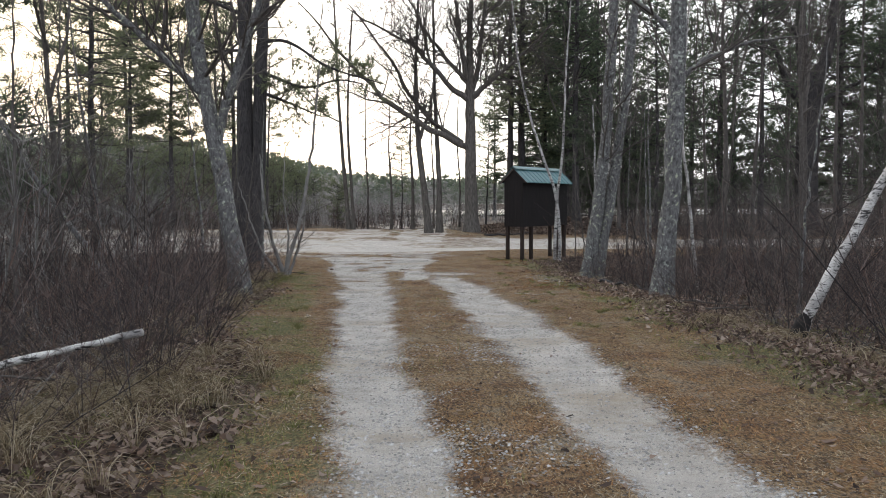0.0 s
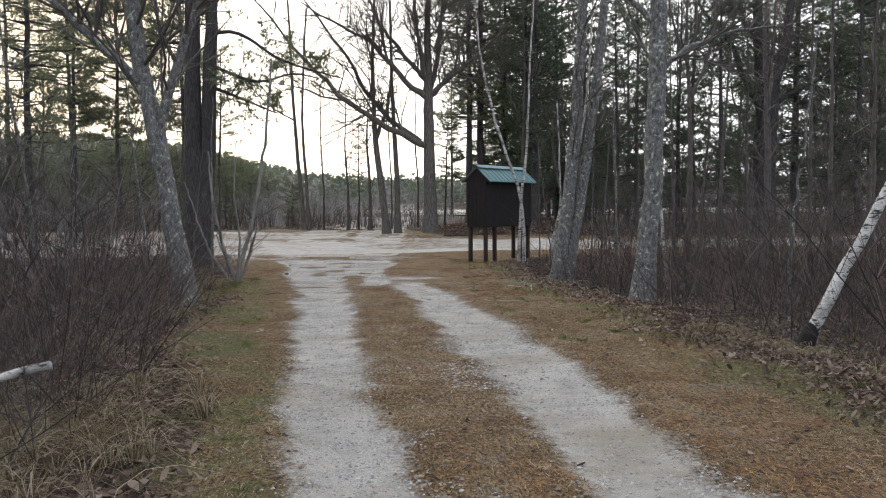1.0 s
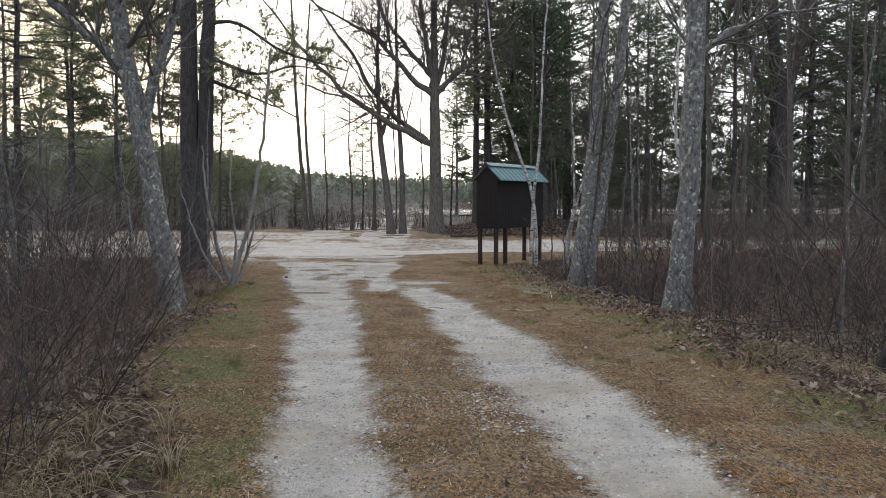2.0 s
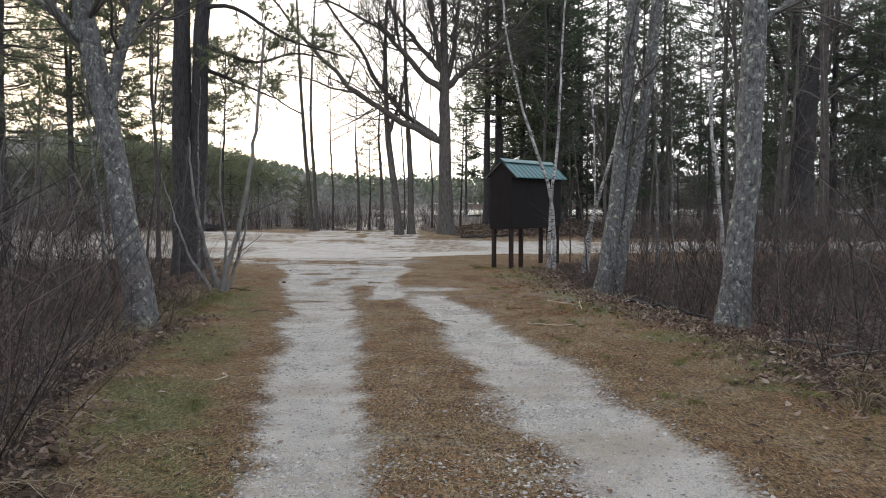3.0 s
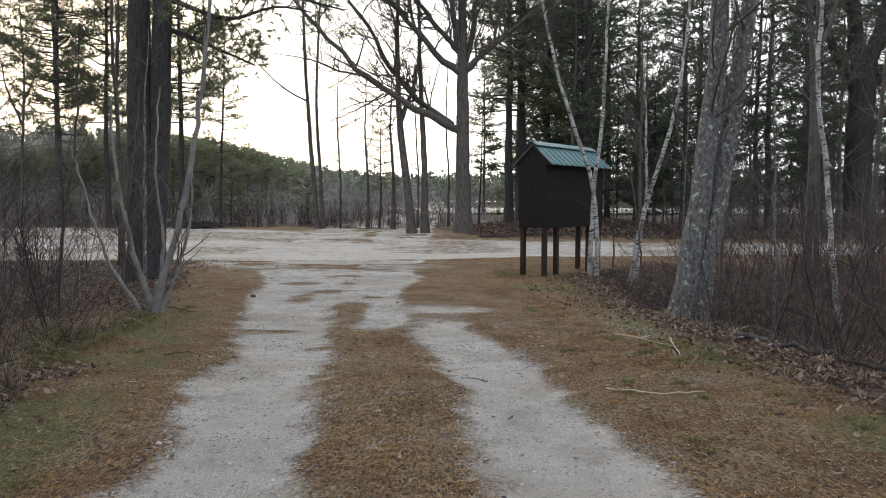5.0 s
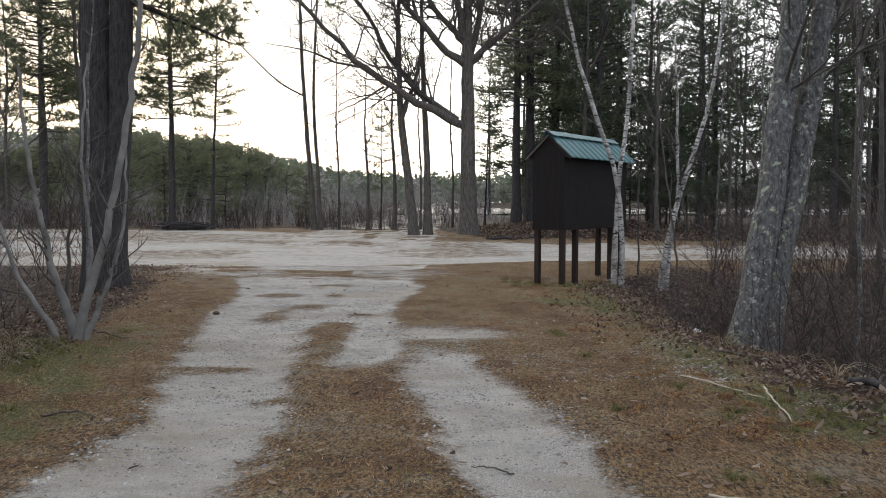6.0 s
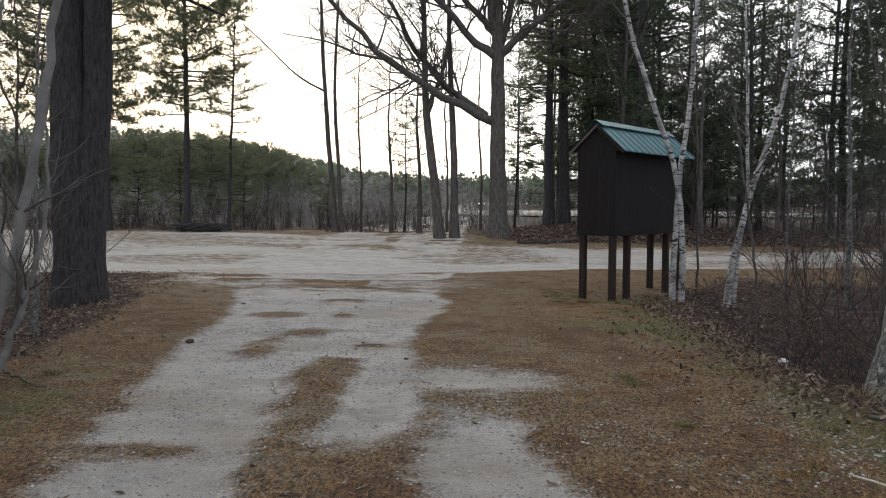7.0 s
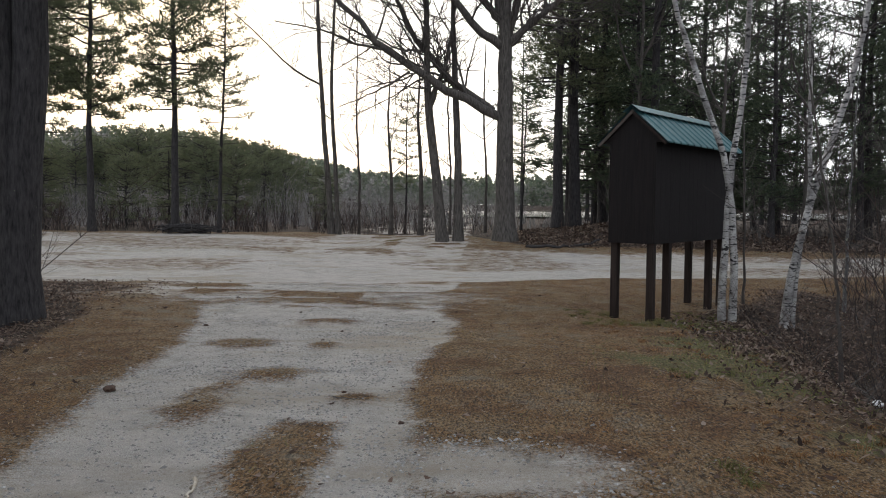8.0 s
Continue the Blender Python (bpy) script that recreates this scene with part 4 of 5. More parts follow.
# leafless trees scattered through the woods
WOODS = []
for i, (h, r) in enumerate(((11, 0.10), (9, 0.075), (13, 0.13))):
    WOODS.append(bare_tree("woodland_tree", (12.5, 15.5, 9.6)[i], (47.5, 26.0, 30.0)[i], "leafless grey tree among the dark pines", "tree",
                           [([(0, 0, 0), (0.1, 0, h * 0.3), (-0.1, 0.1, h * 0.6), (0.1, 0, h)], r, 0.015)],
                           [([(0, 0, h * 0.4), (0.8, 0.3, h * 0.55), (1.3, 0.4, h * 0.8)], r * 0.5, 0.012), ([(0, 0, h * 0.5), (-0.7, -0.3, h * 0.62), (-1.1, -0.5, h * 0.85)], r * 0.45, 0.012)],
                           M_TWIG, 60 + i, 0.25, 12, 2.6, 0.03, (5, 4), "leafless trees in the woods", sides=8, thick=0.1))
rngw = np.random.default_rng(8)
for i, (x, y) in enumerate(((9, 46), (15, 49), (18.5, 47), (24, 48.5), (28, 46.5), (6.2, 47.5), (11, 55), (32, 50), (12.8, 31.0), (17.5, 22), (20.5, 27), (24.5, 33), (-9.5, 20.5), (-14.5, 24), (-11, 15.5), (-18.5, 23), (-7.6, 28.0), (-22, 52), (-26.5, 54), (16.8, 31.5), (15, 20.2), (11.4, 27.8), (22.5, 29))):
    copy_thing(WOODS[i % 3], pose(x, y, float(ground(x, y)), 0, 0, rngw.uniform(0, 360)))

# ---- pines ----
VAR = [pine_meshes(31, 17, 4.6, 4.0, 0.18, full=1.3, width=0.013), pine_meshes(32, 19, 5.0, 4.0, 0.20, full=1.2, width=0.014), pine_meshes(33, 15, 5.0, 3.0, 0.14, lean=0.5),
       pine_meshes(34, 20, 2.8, 4.2, 0.22, dark=True, width=0.021, full=0.85), pine_meshes(35, 18, 2.0, 4.3, 0.18, dark=True, width=0.021, full=0.85), pine_meshes(36, 10, 1.6, 3.0, 0.07, dark=True, whorl=0.5, width=0.02),
       pine_meshes(37, 17, 5.6, 4.6, 0.19, whorl=0.46, full=2.1, width=0.016, per=7), pine_meshes(38, 6.5, 1.0, 3.0, 0.09, whorl=0.32, spray=0.30, full=0.75, width=0.022), pine_meshes(39, 21, 5.5, 4.6, 0.2, dark=True, whorl=1.0, width=0.028, per=4),
       pine_meshes(41, 20, 2.2, 4.4, 0.2, dark=True, whorl=0.62, width=0.034, per=4, spray=0.42, full=0.8, flat=0.45), pine_meshes(42, 15, 1.4, 3.8, 0.13, dark=True, whorl=0.55, width=0.032, per=4, spray=0.38, full=0.8, flat=0.45)]
WHITE_PINE = "tall pine with dark trunk and tufted green boughs"
for i, (x, y, v, s) in enumerate(((-13.5, 51.2, 6, 1.0), (-11.6, 51.5, 2, 0.72), (-19.7, 51, 1, 0.95), (-17.4, 51.5, 6, 0.95), (-24.5, 53, 1, 1.0), (-28, 50, 0, 1.0), (-33, 56, 1, 1.0), (-38, 50, 0, 1.0), (-15.2, 55, 7, 0.6), (-12.3, 56.5, 7, 0.55), (-18.2, 57, 7, 0.6), (-8.6, 61, 7, 0.5), (-21.5, 55, 7, 0.62), (-21.2, 54, 6, 1.1), (-3.3, 51.8, 2, 0.42), (2.0, 54.5, 2, 0.5))):
    pine("pine_tree", x, y, VAR[v], WHITE_PINE + " beyond the lot", "pines beyond the lot", 47 * i, s)
for i, (x, y, v, s) in enumerate(((-9.4, 16.8, 5, 1.1), (-11.5, 27.3, 0, 0.8), (-17, 26, 3, 0.9), (-21, 28, 1, 0.9), (-8.5, 12.0, 5, 0.8))):
    pine("pine_tree", x, y, VAR[v], "dark pine rising behind the brush thicket", "pines behind the brush", 83 * i, s)
rngp = np.random.default_rng(5)
for i in range(46):
    x, y = -51 + i * 0.8 + rngp.uniform(-1.0, 1.0), rngp.uniform(82, 96)
    pine("marsh_pine", x, y, VAR[7], "bushy green pine on the marsh edge", "pines on the marsh", 53 * i, rngp.uniform(0.9, 1.08) * float(np.interp(x, [-50, -36, -29, -22, -18, -13], [0.85, 0.95, 1.15, 1.12, 0.85, 0.5])))
spots = [(3.38, 51, 1, 1.2), (4.15, 51.3, 1, 1.35), (5.9, 55, 3, 1.0), (7.0, 52.5, 4, 0.9), (6.2, 60, 4, 1.0), (7.6, 57, 4, 1.0), (23.5, 52, 3, 1.2), (17.5, 53, 4, 1.1)]
for gx in range(9):
    for gy in range(4):
        x, y = 7.5 + gx * 3.8 + rngp.uniform(-1.8, 1.8), 49 + gy * 8 + rngp.uniform(-3, 3)
        if all((x - a) ** 2 + (y - b) ** 2 > 4 for a, b, _, _ in spots):
            v, s = int(rngp.choice([1, 3, 4, 3, 0])), rngp.uniform(0.75, 1.2)
            if 0.28 < x / y < 0.40 and gy or x / y < 0.16 and y > 62:
                continue
            if gx < 2 or (gx + gy) % 2 or gy in (0, 2) or x > 36:
                spots.append((x, y, v, s))
for x, y in ((18, 30), (25, 31), (30, 28)):
    spots.append((x, y, int(rngp.choice([0, 1, 0])), rngp.uniform(0.7, 0.95)))
for i, (x, y, v, s) in enumerate(spots):
    pine("pine_tree", x, y, VAR[v], "dark-trunked pine in dense shaded woods", "pines in the dark woods", 61 * i, s)
for i in range(26):
    x, y = 4 + i * 2.6 + rngp.uniform(-1, 1), rngp.uniform(80, 104)
    if x > 22 and i % 4 == 0:
        continue
    pine("pine_tree", x, y, VAR[8], "dark pine deep in the woods", "pines in the dark woods", 37 * i, rngp.uniform(0.8, 1.15))
for i in range(9):
    x, y = 5.0 + i * 3.6 + rngp.uniform(-1.2, 1.2), 55 + (i * 7 % 5) * 5 + rngp.uniform(-2, 2)
    if not 15 < x < 27:
        pine("hemlock_tree", x, y, VAR[9 + i % 2], "tall hemlock with layered dark sprays in shaded woods", "hemlocks in the dark woods", 97 * i, rngp.uniform(0.85, 1.15))
for i, (x, y) in enumerate(((24.5, 54), (27.5, 55), (31, 57), (26, 61), (33, 52))):
    pine("hemlock_tree", x, y, VAR[9 + i % 2], "tall hemlock with layered dark sprays in shaded woods", "hemlocks in the dark woods", 41 * i, 1.05)
for i in range(22):
    x, y = 6 + i * 2.0 + rngp.uniform(-0.9, 0.9), rngp.uniform(57, 75)
    pine("young_hemlock", x, y, VAR[5], "young dark hemlock under the tall pines", "young hemlocks", 67 * i, rngp.uniform(0.7, 0.95))
for i in range(10):
    x, y = rngp.uniform(7, 15), rngp.uniform(50, 70)
    pine("young_hemlock", x, y, VAR[5], "young dark hemlock under the tall pines", "young hemlocks", 71 * i, rngp.uniform(0.5, 1.0))


def twin_pine():
    """The double-trunked pine at the corner of the drive, with long boughs over the lane."""
    rng = np.random.default_rng(77)
    root = thing("twin_trunk_pine", -5.88, 24.8, "double-trunked dark pine with boughs reaching over the drive", "pine tree")
    a = stem(rng, [(0, 0, 0), (-0.05, 0, 3), (0, 0, 6), (0.1, 0, 10), (0, 0, 16)], 0.30, 0.09, 24)
    b = stem(rng, [(0.14, 0.05, 0), (0.24, 0.05, 1.8), (0.36, 0.03, 3.2), (0.45, 0, 5), (0.54, 0, 7), (0.8, 0, 11), (0.9, 0, 15)], 0.26, 0.08, 24)
    part("trunk", tube_mesh("trunk", [a], M_PINE, 14), root)
    bole = part("trunk", tube_mesh("trunk", [b], M_PINE, 14), root)
    lines = []
    for pts in ([(0.5, 0, 6.4), (1.0, -0.2, 6.55), (1.7, -0.5, 6.2), (2.4, -0.9, 5.6), (3.2, -1.2, 5.3), (4.2, -1.4, 5.0)],
                [(0.45, 0, 5.6), (1.1, -0.2, 5.3), (1.9, -0.4, 5.0), (2.8, -0.6, 5.3), (3.5, -0.8, 5.1)],
                [(0.45, 0, 5.0), (1.0, 0.1, 4.8), (1.6, 0.2, 4.55), (2.2, 0.3, 4.3)],
                [(0, 0, 7.2), (-1.0, -0.4, 7.6), (-2.2, -0.8, 7.7), (-3.2, -1, 7.9)],
                [(0, 0, 6.2), (-0.9, 0.6, 6.3), (-2.0, 1.0, 6.2)],
                [(0.6, 0, 7.6), (1.6, 0.5, 8.2), (3.0, 0.9, 8.4), (4.2, 1.0, 8.3)],
                [(0.6, 0, 8.3), (1.4, -0.6, 9.0), (2.6, -1.2, 9.4)]):
        p = smooth_line(pts, 14)
        lines.append((p, np.linspace(0.06, 0.015, 14)))
    for ln in lines:
        part("limb", tube_mesh("limb", [ln], M_PINE, 7), bole)
    out = [[], [], []]
    for ln in lines:
        limb_shoots(rng, ln, out, 22, 1.1, 0.02, from_u=0.2, kids=(5,), lift=0.05)
    part("branchwork", tube_mesh("branchwork", out[0] + out[1] + out[2], M_TWIG, 3), root, "", "stuff")
    cs = np.array([p[k] for p, _ in out[0] + out[1] for k in (-1, -2)])
    ds = np.array([unit(p[-1] - p[-2]) for p, _ in out[0] + out[1] for k in (0, 1)])
    keep = rng.uniform(size=len(cs)) < 0.8
    v, q = needles(rng, cs[keep], ds[keep], 14, 0.18, 0.010)
    part("crown", build_mesh("crown", v, None, q, material=M_NEEDLE, smooth=False), root, "sparse tufts of green needles")


twin_pine()


def forked_pine():
    """The huge old pine in the dark woods: a stout bole that forks, with crooked limbs."""
    rng = np.random.default_rng(78)
    root = thing("forked_pine", 20.6, 49.5, "huge old dark pine with forked trunk and crooked limbs", "pine tree")
    bole = part("trunk", tube_mesh("trunk", [stem(rng, [(0, 0, 0), (-0.1, 0, 3), (0.0, 0, 6.0), (0.1, 0, 8.2)], 0.66, 0.60, 14, 1.25)], M_PINE, 16), root)
    lines = []
    for pts, r0, r1 in (([(0.0, 0, 7.8), (-0.4, 0, 9.2), (-0.6, 0, 11), (-0.5, 0.2, 14), (-0.2, 0.3, 18)], 0.42, 0.1),
                        ([(0.15, 0, 7.8), (0.8, 0.1, 9.4), (1.3, 0.1, 11.4), (1.4, 0.2, 14), (1.2, 0.3, 17)], 0.40, 0.1),
                        ([(-0.2, 0, 6.6), (-1.0, -0.2, 7.9), (-1.5, -0.3, 8.6), (-2.2, -0.5, 10.4), (-3.4, -0.7, 11.6), (-4.4, -0.8, 12.8)], 0.26, 0.06),
                        ([(0.3, 0, 7.0), (1.6, -0.3, 7.9), (3.0, -0.5, 8.6), (4.2, -0.7, 9.8)], 0.18, 0.04),
                        ([(0.2, 0, 5.0), (1.4, -0.4, 5.3), (2.8, -0.6, 5.2), (4.0, -0.8, 4.8)], 0.09, 0.02),
                        ([(-0.2, 0, 4.6), (-1.4, -0.4, 4.9), (-2.6, -0.7, 4.7), (-3.6, -0.9, 4.3)], 0.08, 0.02),
                        ([(-0.6, 0, 11), (-1.8, -0.3, 12), (-3.2, -0.5, 12.4)], 0.14, 0.03)):
        p = smooth_line(pts, 16)
        p[2:-1] += rng.normal(size=(13, 3)) * 0.05
        lines.append((p, np.linspace(r0, r1, 16)))
        part("limb", tube_mesh("limb", [lines[-1]], M_PINE, 10), bole)
    out = [[], [], []]
    for ln in lines:
        limb_shoots(rng, ln, out, 16, 2.6, 0.04, from_u=0.25, kids=(5, 3), lift=0.02)
    part("branchwork", tube_mesh("branchwork", out[0] + out[1] + out[2], M_TWIG, 3), root, "", "stuff")
    tips = [(p, k) for p, _ in out[1] + out[2] for k in (-1, -2)]
    cs = np.array([p[k] for p, k in tips])
    ds = np.array([unit(p[-1] - p[-2]) for p, _ in tips])
    v, q = needles(rng, cs, ds, 6, 0.3, 0.02, 0.6)
    part("crown", build_mesh("crown", v, None, q, material=M_NEEDLE_DARK, smooth=False), root, "dark green needle sprays")


forked_pine()

# ---- brush, reeds and far woods: uncounted stuff ----
def brush(name, label, area, count, height, seed, stems=7, material=None, twigs=3, lean=0.25, radius=0.006, keep=None):
    rng = np.random.default_rng(seed)
    x0, x1, y0, y1 = area
    lines = []
    for _ in range(count):
        cx, cy = rng.uniform(x0, x1), rng.uniform(y0, y1)
        if keep is not None and not keep(cx, cy):
            continue
        cz = float(ground(cx, cy)) - 0.03
        for _ in range(rng.integers(max(1, stems - 3), stems + 3)):
            h = height * rng.uniform(0.45, 1.2)
            d = np.array([rng.normal() * lean, rng.normal() * lean, 1.0])
            s = np.array([cx + rng.normal() * 0.12, cy + rng.normal() * 0.12, cz])
            t = np.linspace(0, 1, 5)[:, None]
            p = s + d * h * t + np.cumsum(rng.normal(size=(5, 3)), 0) * 0.035 * h * t
            r = radius * rng.uniform(0.6, 1.5) * (0.7 + 0.3 * h)
            lines.append((p, np.linspace(r, r * 0.3, 5)))
            for _ in range(twigs):
                k = rng.integers(1, 4)
                w = np.array([rng.normal() * 0.7, rng.normal() * 0.7, rng.uniform(0.3, 1.0)])
                ln = h * rng.uniform(0.2, 0.45)
                t4 = np.linspace(0, 1, 3)[:, None]
                lines.append((p[k] + w * ln * t4 + rng.normal(size=(3, 3)) * 0.03 * ln * t4, np.linspace(r * 0.5, r * 0.15, 3)))
    me = tube_mesh(name, lines, material or M_BRUSH, 3)
    return tagged(new(name, me), label, "brush", kind="stuff")


out_l = lambda x, y: x < verge_l(y) - 0.35 and (x + 5.8) ** 2 + (y - 25) ** 2 > 0.6
out_r = lambda x, y: x > verge_r(y) + 0.35 and y < lot_near(x) - 1.2
brush("brush_thicket", "dense leafless red-brown brush beside the drive", (-9, -1.5, 3.0, 17), 240, 0.95, 101, keep=out_l, twigs=6, lean=0.55, radius=0.0042)
brush("brush_thicket", "tall thin grey leafless brush", (-16, -2.5, 8, 28), 330, 1.9, 102, stems=5, twigs=6, lean=0.35, keep=lambda x, y: x < verge_l(y) - 1.0)
brush("brush_thicket", "dense leafless red-brown brush beside the drive", (2.8, 10, 6.5, 24.5), 400, 0.9, 103, keep=out_r, twigs=6, lean=0.55, radius=0.0042)
brush("brush_thicket", "tall thin grey leafless brush", (4, 20, 8, 32), 480, 1.8, 104, stems=4, twigs=7, lean=0.42, keep=lambda x, y: x > verge_r(y) + 1.1 and y < lot_near(x) - 1.5)
brush("red_stemmed_shrub", "arching red-brown leafless shrub stems beside the verge", (-4.2, -1.5, 6.8, 13), 64, 1.15, 122, stems=8, radius=0.0032, twigs=6, lean=0.5, keep=lambda x, y: verge_l(y) - 2.0 < x < verge_l(y) - 0.3)
brush("fallen_twigs", "tangle of pale fallen twigs under the brush", (-6, -1.6, 3.2, 14), 150, 0.36, 112, stems=4, material=M_TWIG_PALE, twigs=3, lean=0.85, radius=0.006, keep=lambda x, y: x < verge_l(y) - 0.9)
brush("fallen_twigs", "tangle of pale fallen twigs under the brush", (3.0, 7, 7, 28), 120, 0.3, 113, stems=4, material=M_TWIG_PALE, twigs=3, lean=0.85, radius=0.005, keep=lambda x, y: out_r(x - 0.5, y))
brush("lot_edge_brush", "grey leafless shrubs along the far lot edge", (-45, 2, 51.5, 60), 360, 1.35, 105, stems=6, radius=0.009, twigs=3)
brush("lot_edge_brush", "grey leafless shrubs under the dark pines", (2, 45, 44, 60), 200, 0.7, 106, stems=5, radius=0.010, twigs=2, keep=lambda x, y: y > lot_far(x) + 2.5)
brush("tall_twiggy_brush", "tall fine grey leafless brush before the pines", (5, 34, 44.5, 58), 45, 3.6, 109, stems=5, material=M_TWIG, radius=0.010, twigs=9, lean=0.2, keep=lambda x, y: y > lot_far(x) + 2.5)
brush("tall_twiggy_brush", "tall fine grey leafless brush in the thicket", (5, 15, 11, 31), 60, 3.0, 110, stems=4, material=M_TWIG, radius=0.006, twigs=9, lean=0.25, keep=lambda x, y: x > verge_r(y) + 1.5 and y < lot_near(x) - 2.0)
brush("tall_twiggy_brush", "tall fine grey leafless brush in the thicket", (-14, -4, 6, 27), 70, 3.0, 111, stems=4, material=M_TWIG_PALE, radius=0.006, twigs=9, lean=0.3, keep=lambda x, y: x < verge_l(y) - 1.3)
brush("tall_twiggy_brush", "slender leafless grey stems crowding the thicket", (4.6, 17, 12, 31), 26, 4.2, 120, stems=3, material=M_TWIG, radius=0.004, twigs=20, lean=0.3, keep=lambda x, y: x > verge_r(y) + 1.7 and y < lot_near(x) - 1.2)
brush("tall_twiggy_brush", "slender leafless grey stems crowding the thicket", (-17, -4.5, 12, 29), 60, 4.2, 121, stems=3, material=M_TWIG, radius=0.0045, twigs=20, lean=0.3, keep=lambda x, y: x < verge_l(y) - 2.4)
# the marsh brush takes the pale reed colour as painted mist
brush("marsh_brush", "tall grey bare brush on the marsh, mist put into its pale colour", (-60, 4, 64, 104), 560, 3.0, 107, stems=5, material=M_REED_MIST, radius=0.009, twigs=4, keep=lambda x, y: x < -4 or y > 80)
brush("reeds", "pale dead reeds on the marsh", (-70, 8, 58, 84), 600, 0.6, 108, stems=5, material=M_REED_MIST, radius=0.03, twigs=0, lean=0.12)


def far_woods():
    """Woods on the far shore: irregular crowns of loose clumps on the rising ground, distance haze painted into their
    colours.
    """
    rng = np.random.default_rng(9)
    for name, label, mat, count, y0, y1, conif in (("hazed_far_pine_woods", "green pine woods on the far shore, haze put into their paler colour", M_FARWOOD_HAZED, 2400, 250, 420, True), ("hazed_far_bare_woods", "grey-brown leafless woods on the far shore, haze put into their paler colour", M_FARBARE_HAZED, 900, 250, 330, False)):
        n_ = count
        x = rng.uniform(-330, 330, n_)
        y = rng.uniform(y0, y1, n_)
        x = x * y / 330
        z = ground(x, y)
        h = rng.uniform(8, 10.5, n_) if conif else rng.uniform(6, 9, n_)
        cs, ds = [], []
        for i in range(n_):
            m_ = 26
            u = rng.uniform(0.12, 1.0, m_)
            w = h[i] * (0.30 * (1.05 - u) if conif else 0.28 * np.sqrt(np.clip(1.1 - u, 0, 1)))
            a = rng.uniform(0, 2 * math.pi, m_)
            cs.append(np.stack([x[i] + w * np.cos(a), y[i] + w * np.sin(a), z[i] + u * h[i]], -1))
            ds.append(np.stack([np.cos(a), np.sin(a), 0.3 + 0 * a], -1))
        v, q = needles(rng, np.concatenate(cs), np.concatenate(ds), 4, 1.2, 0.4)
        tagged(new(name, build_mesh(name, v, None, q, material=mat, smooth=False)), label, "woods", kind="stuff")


far_woods()


# ---- loose cover on the ground ----
def sample(rng, area, n, density):
    x0, x1, y0, y1 = area
    x = rng.uniform(x0, x1, n)
    y = y0 + (y1 - y0) * rng.uniform(0, 1, n) ** 1.5
    k = rng.uniform(size=n) < density(x, y)
    return x[k], y[k]


def blades(name, label, area, n, density, length, width, rise, material, seed):
    rng = np.random.default_rng(seed)
    x, y = sample(rng, area, n, density)
    m = len(x)
    z = ground(x, y)
    a = rng.uniform(0, 2 * math.pi, m)
    up = rng.uniform(0, 1, m) ** 1.5 * rise
    ln = length * rng.uniform(0.5, 1.3, m)
    d = np.stack([np.cos(a) * (1 - up), np.sin(a) * (1 - up), up], -1)
    d = unit(d) * ln[:, None]
    s = np.stack([-np.sin(a), np.cos(a), 0 * a], -1) * (width * rng.uniform(0.7, 1.4, m))[:, None]
    p = np.stack([x, y, z + 0.004], -1)
    tip = p + d
    tip[:, 2] = np.maximum(tip[:, 2], ground(tip[:, 0], tip[:, 1]) + 0.006)
    v = np.stack([p - s, p + s, tip], 1).reshape(-1, 3)
    me = build_mesh(name, v, tris=np.arange(len(v)).reshape(-1, 3), material=material, smooth=False)
    return tagged(new(name, me), label, "grass", kind="stuff")


dry = lambda x, y: np.clip(1 - 1.5 * gravel_raw(x, y), 0, 1) * (1 - 0.75 * litter_raw(x, y)) * (0.3 + 0.7 * vnoise(x, y, 0.6, 51))
AREA = (-7, 6, 1.5, 33)
rust = lambda x, y: step(0.42, 0.58, 0.09 * step(13, 19, y) + 0.55 * vnoise(x, y, 0.9, 52) + 0.45 * vnoise(x, y, 0.23, 53))
clump = lambda x, y: 0.35 + 0.65 * step(0.38, 0.6, vnoise(x, y, 0.13, 54))
blades("dry_grass", "short dry straw-coloured grass", AREA, 1000000, lambda x, y: dry(x, y) * clump(x, y) * (1 - 0.85 * rust(x, y)), 0.046, 0.0024, 0.30, M_STRAW, 201)
blades("dry_grass", "short rust-brown dead grass in patches", AREA, 900000, lambda x, y: dry(x, y) * clump(x, y) * rust(x, y), 0.044, 0.0026, 0.30, M_RUST, 212)
grey = lambda x, y: (1 - 0.9 * step(9, 16, y)) * step(0.44, 0.6, 0.5 * vnoise(x, y, 0.7, 55) + 0.5 * vnoise(x, y, 0.2, 56))
blades("dry_grass", "bleached greyish dead grass in patches", AREA, 420000, lambda x, y: dry(x, y) * grey(x, y), 0.055, 0.0022, 0.28, M_HAY, 214)
blades("green_grass", "thin green grass through the dry verge", AREA, 120000, lambda x, y: 0.75 * dry(x, y) * step(0.5, 0.66, 0.6 * vnoise(x, y, 0.8, 57) + 0.4 * vnoise(x, y, 0.2, 58)) * (1 - 0.6 * step(14, 20, y)), 0.06, 0.0022, 0.9, M_GREEN, 215)
blades("green_grass", "short green grass along the verges", AREA, 160000, lambda x, y: 0.9 * green_raw(x, y), 0.07, 0.0022, 0.9, M_GREEN, 202)


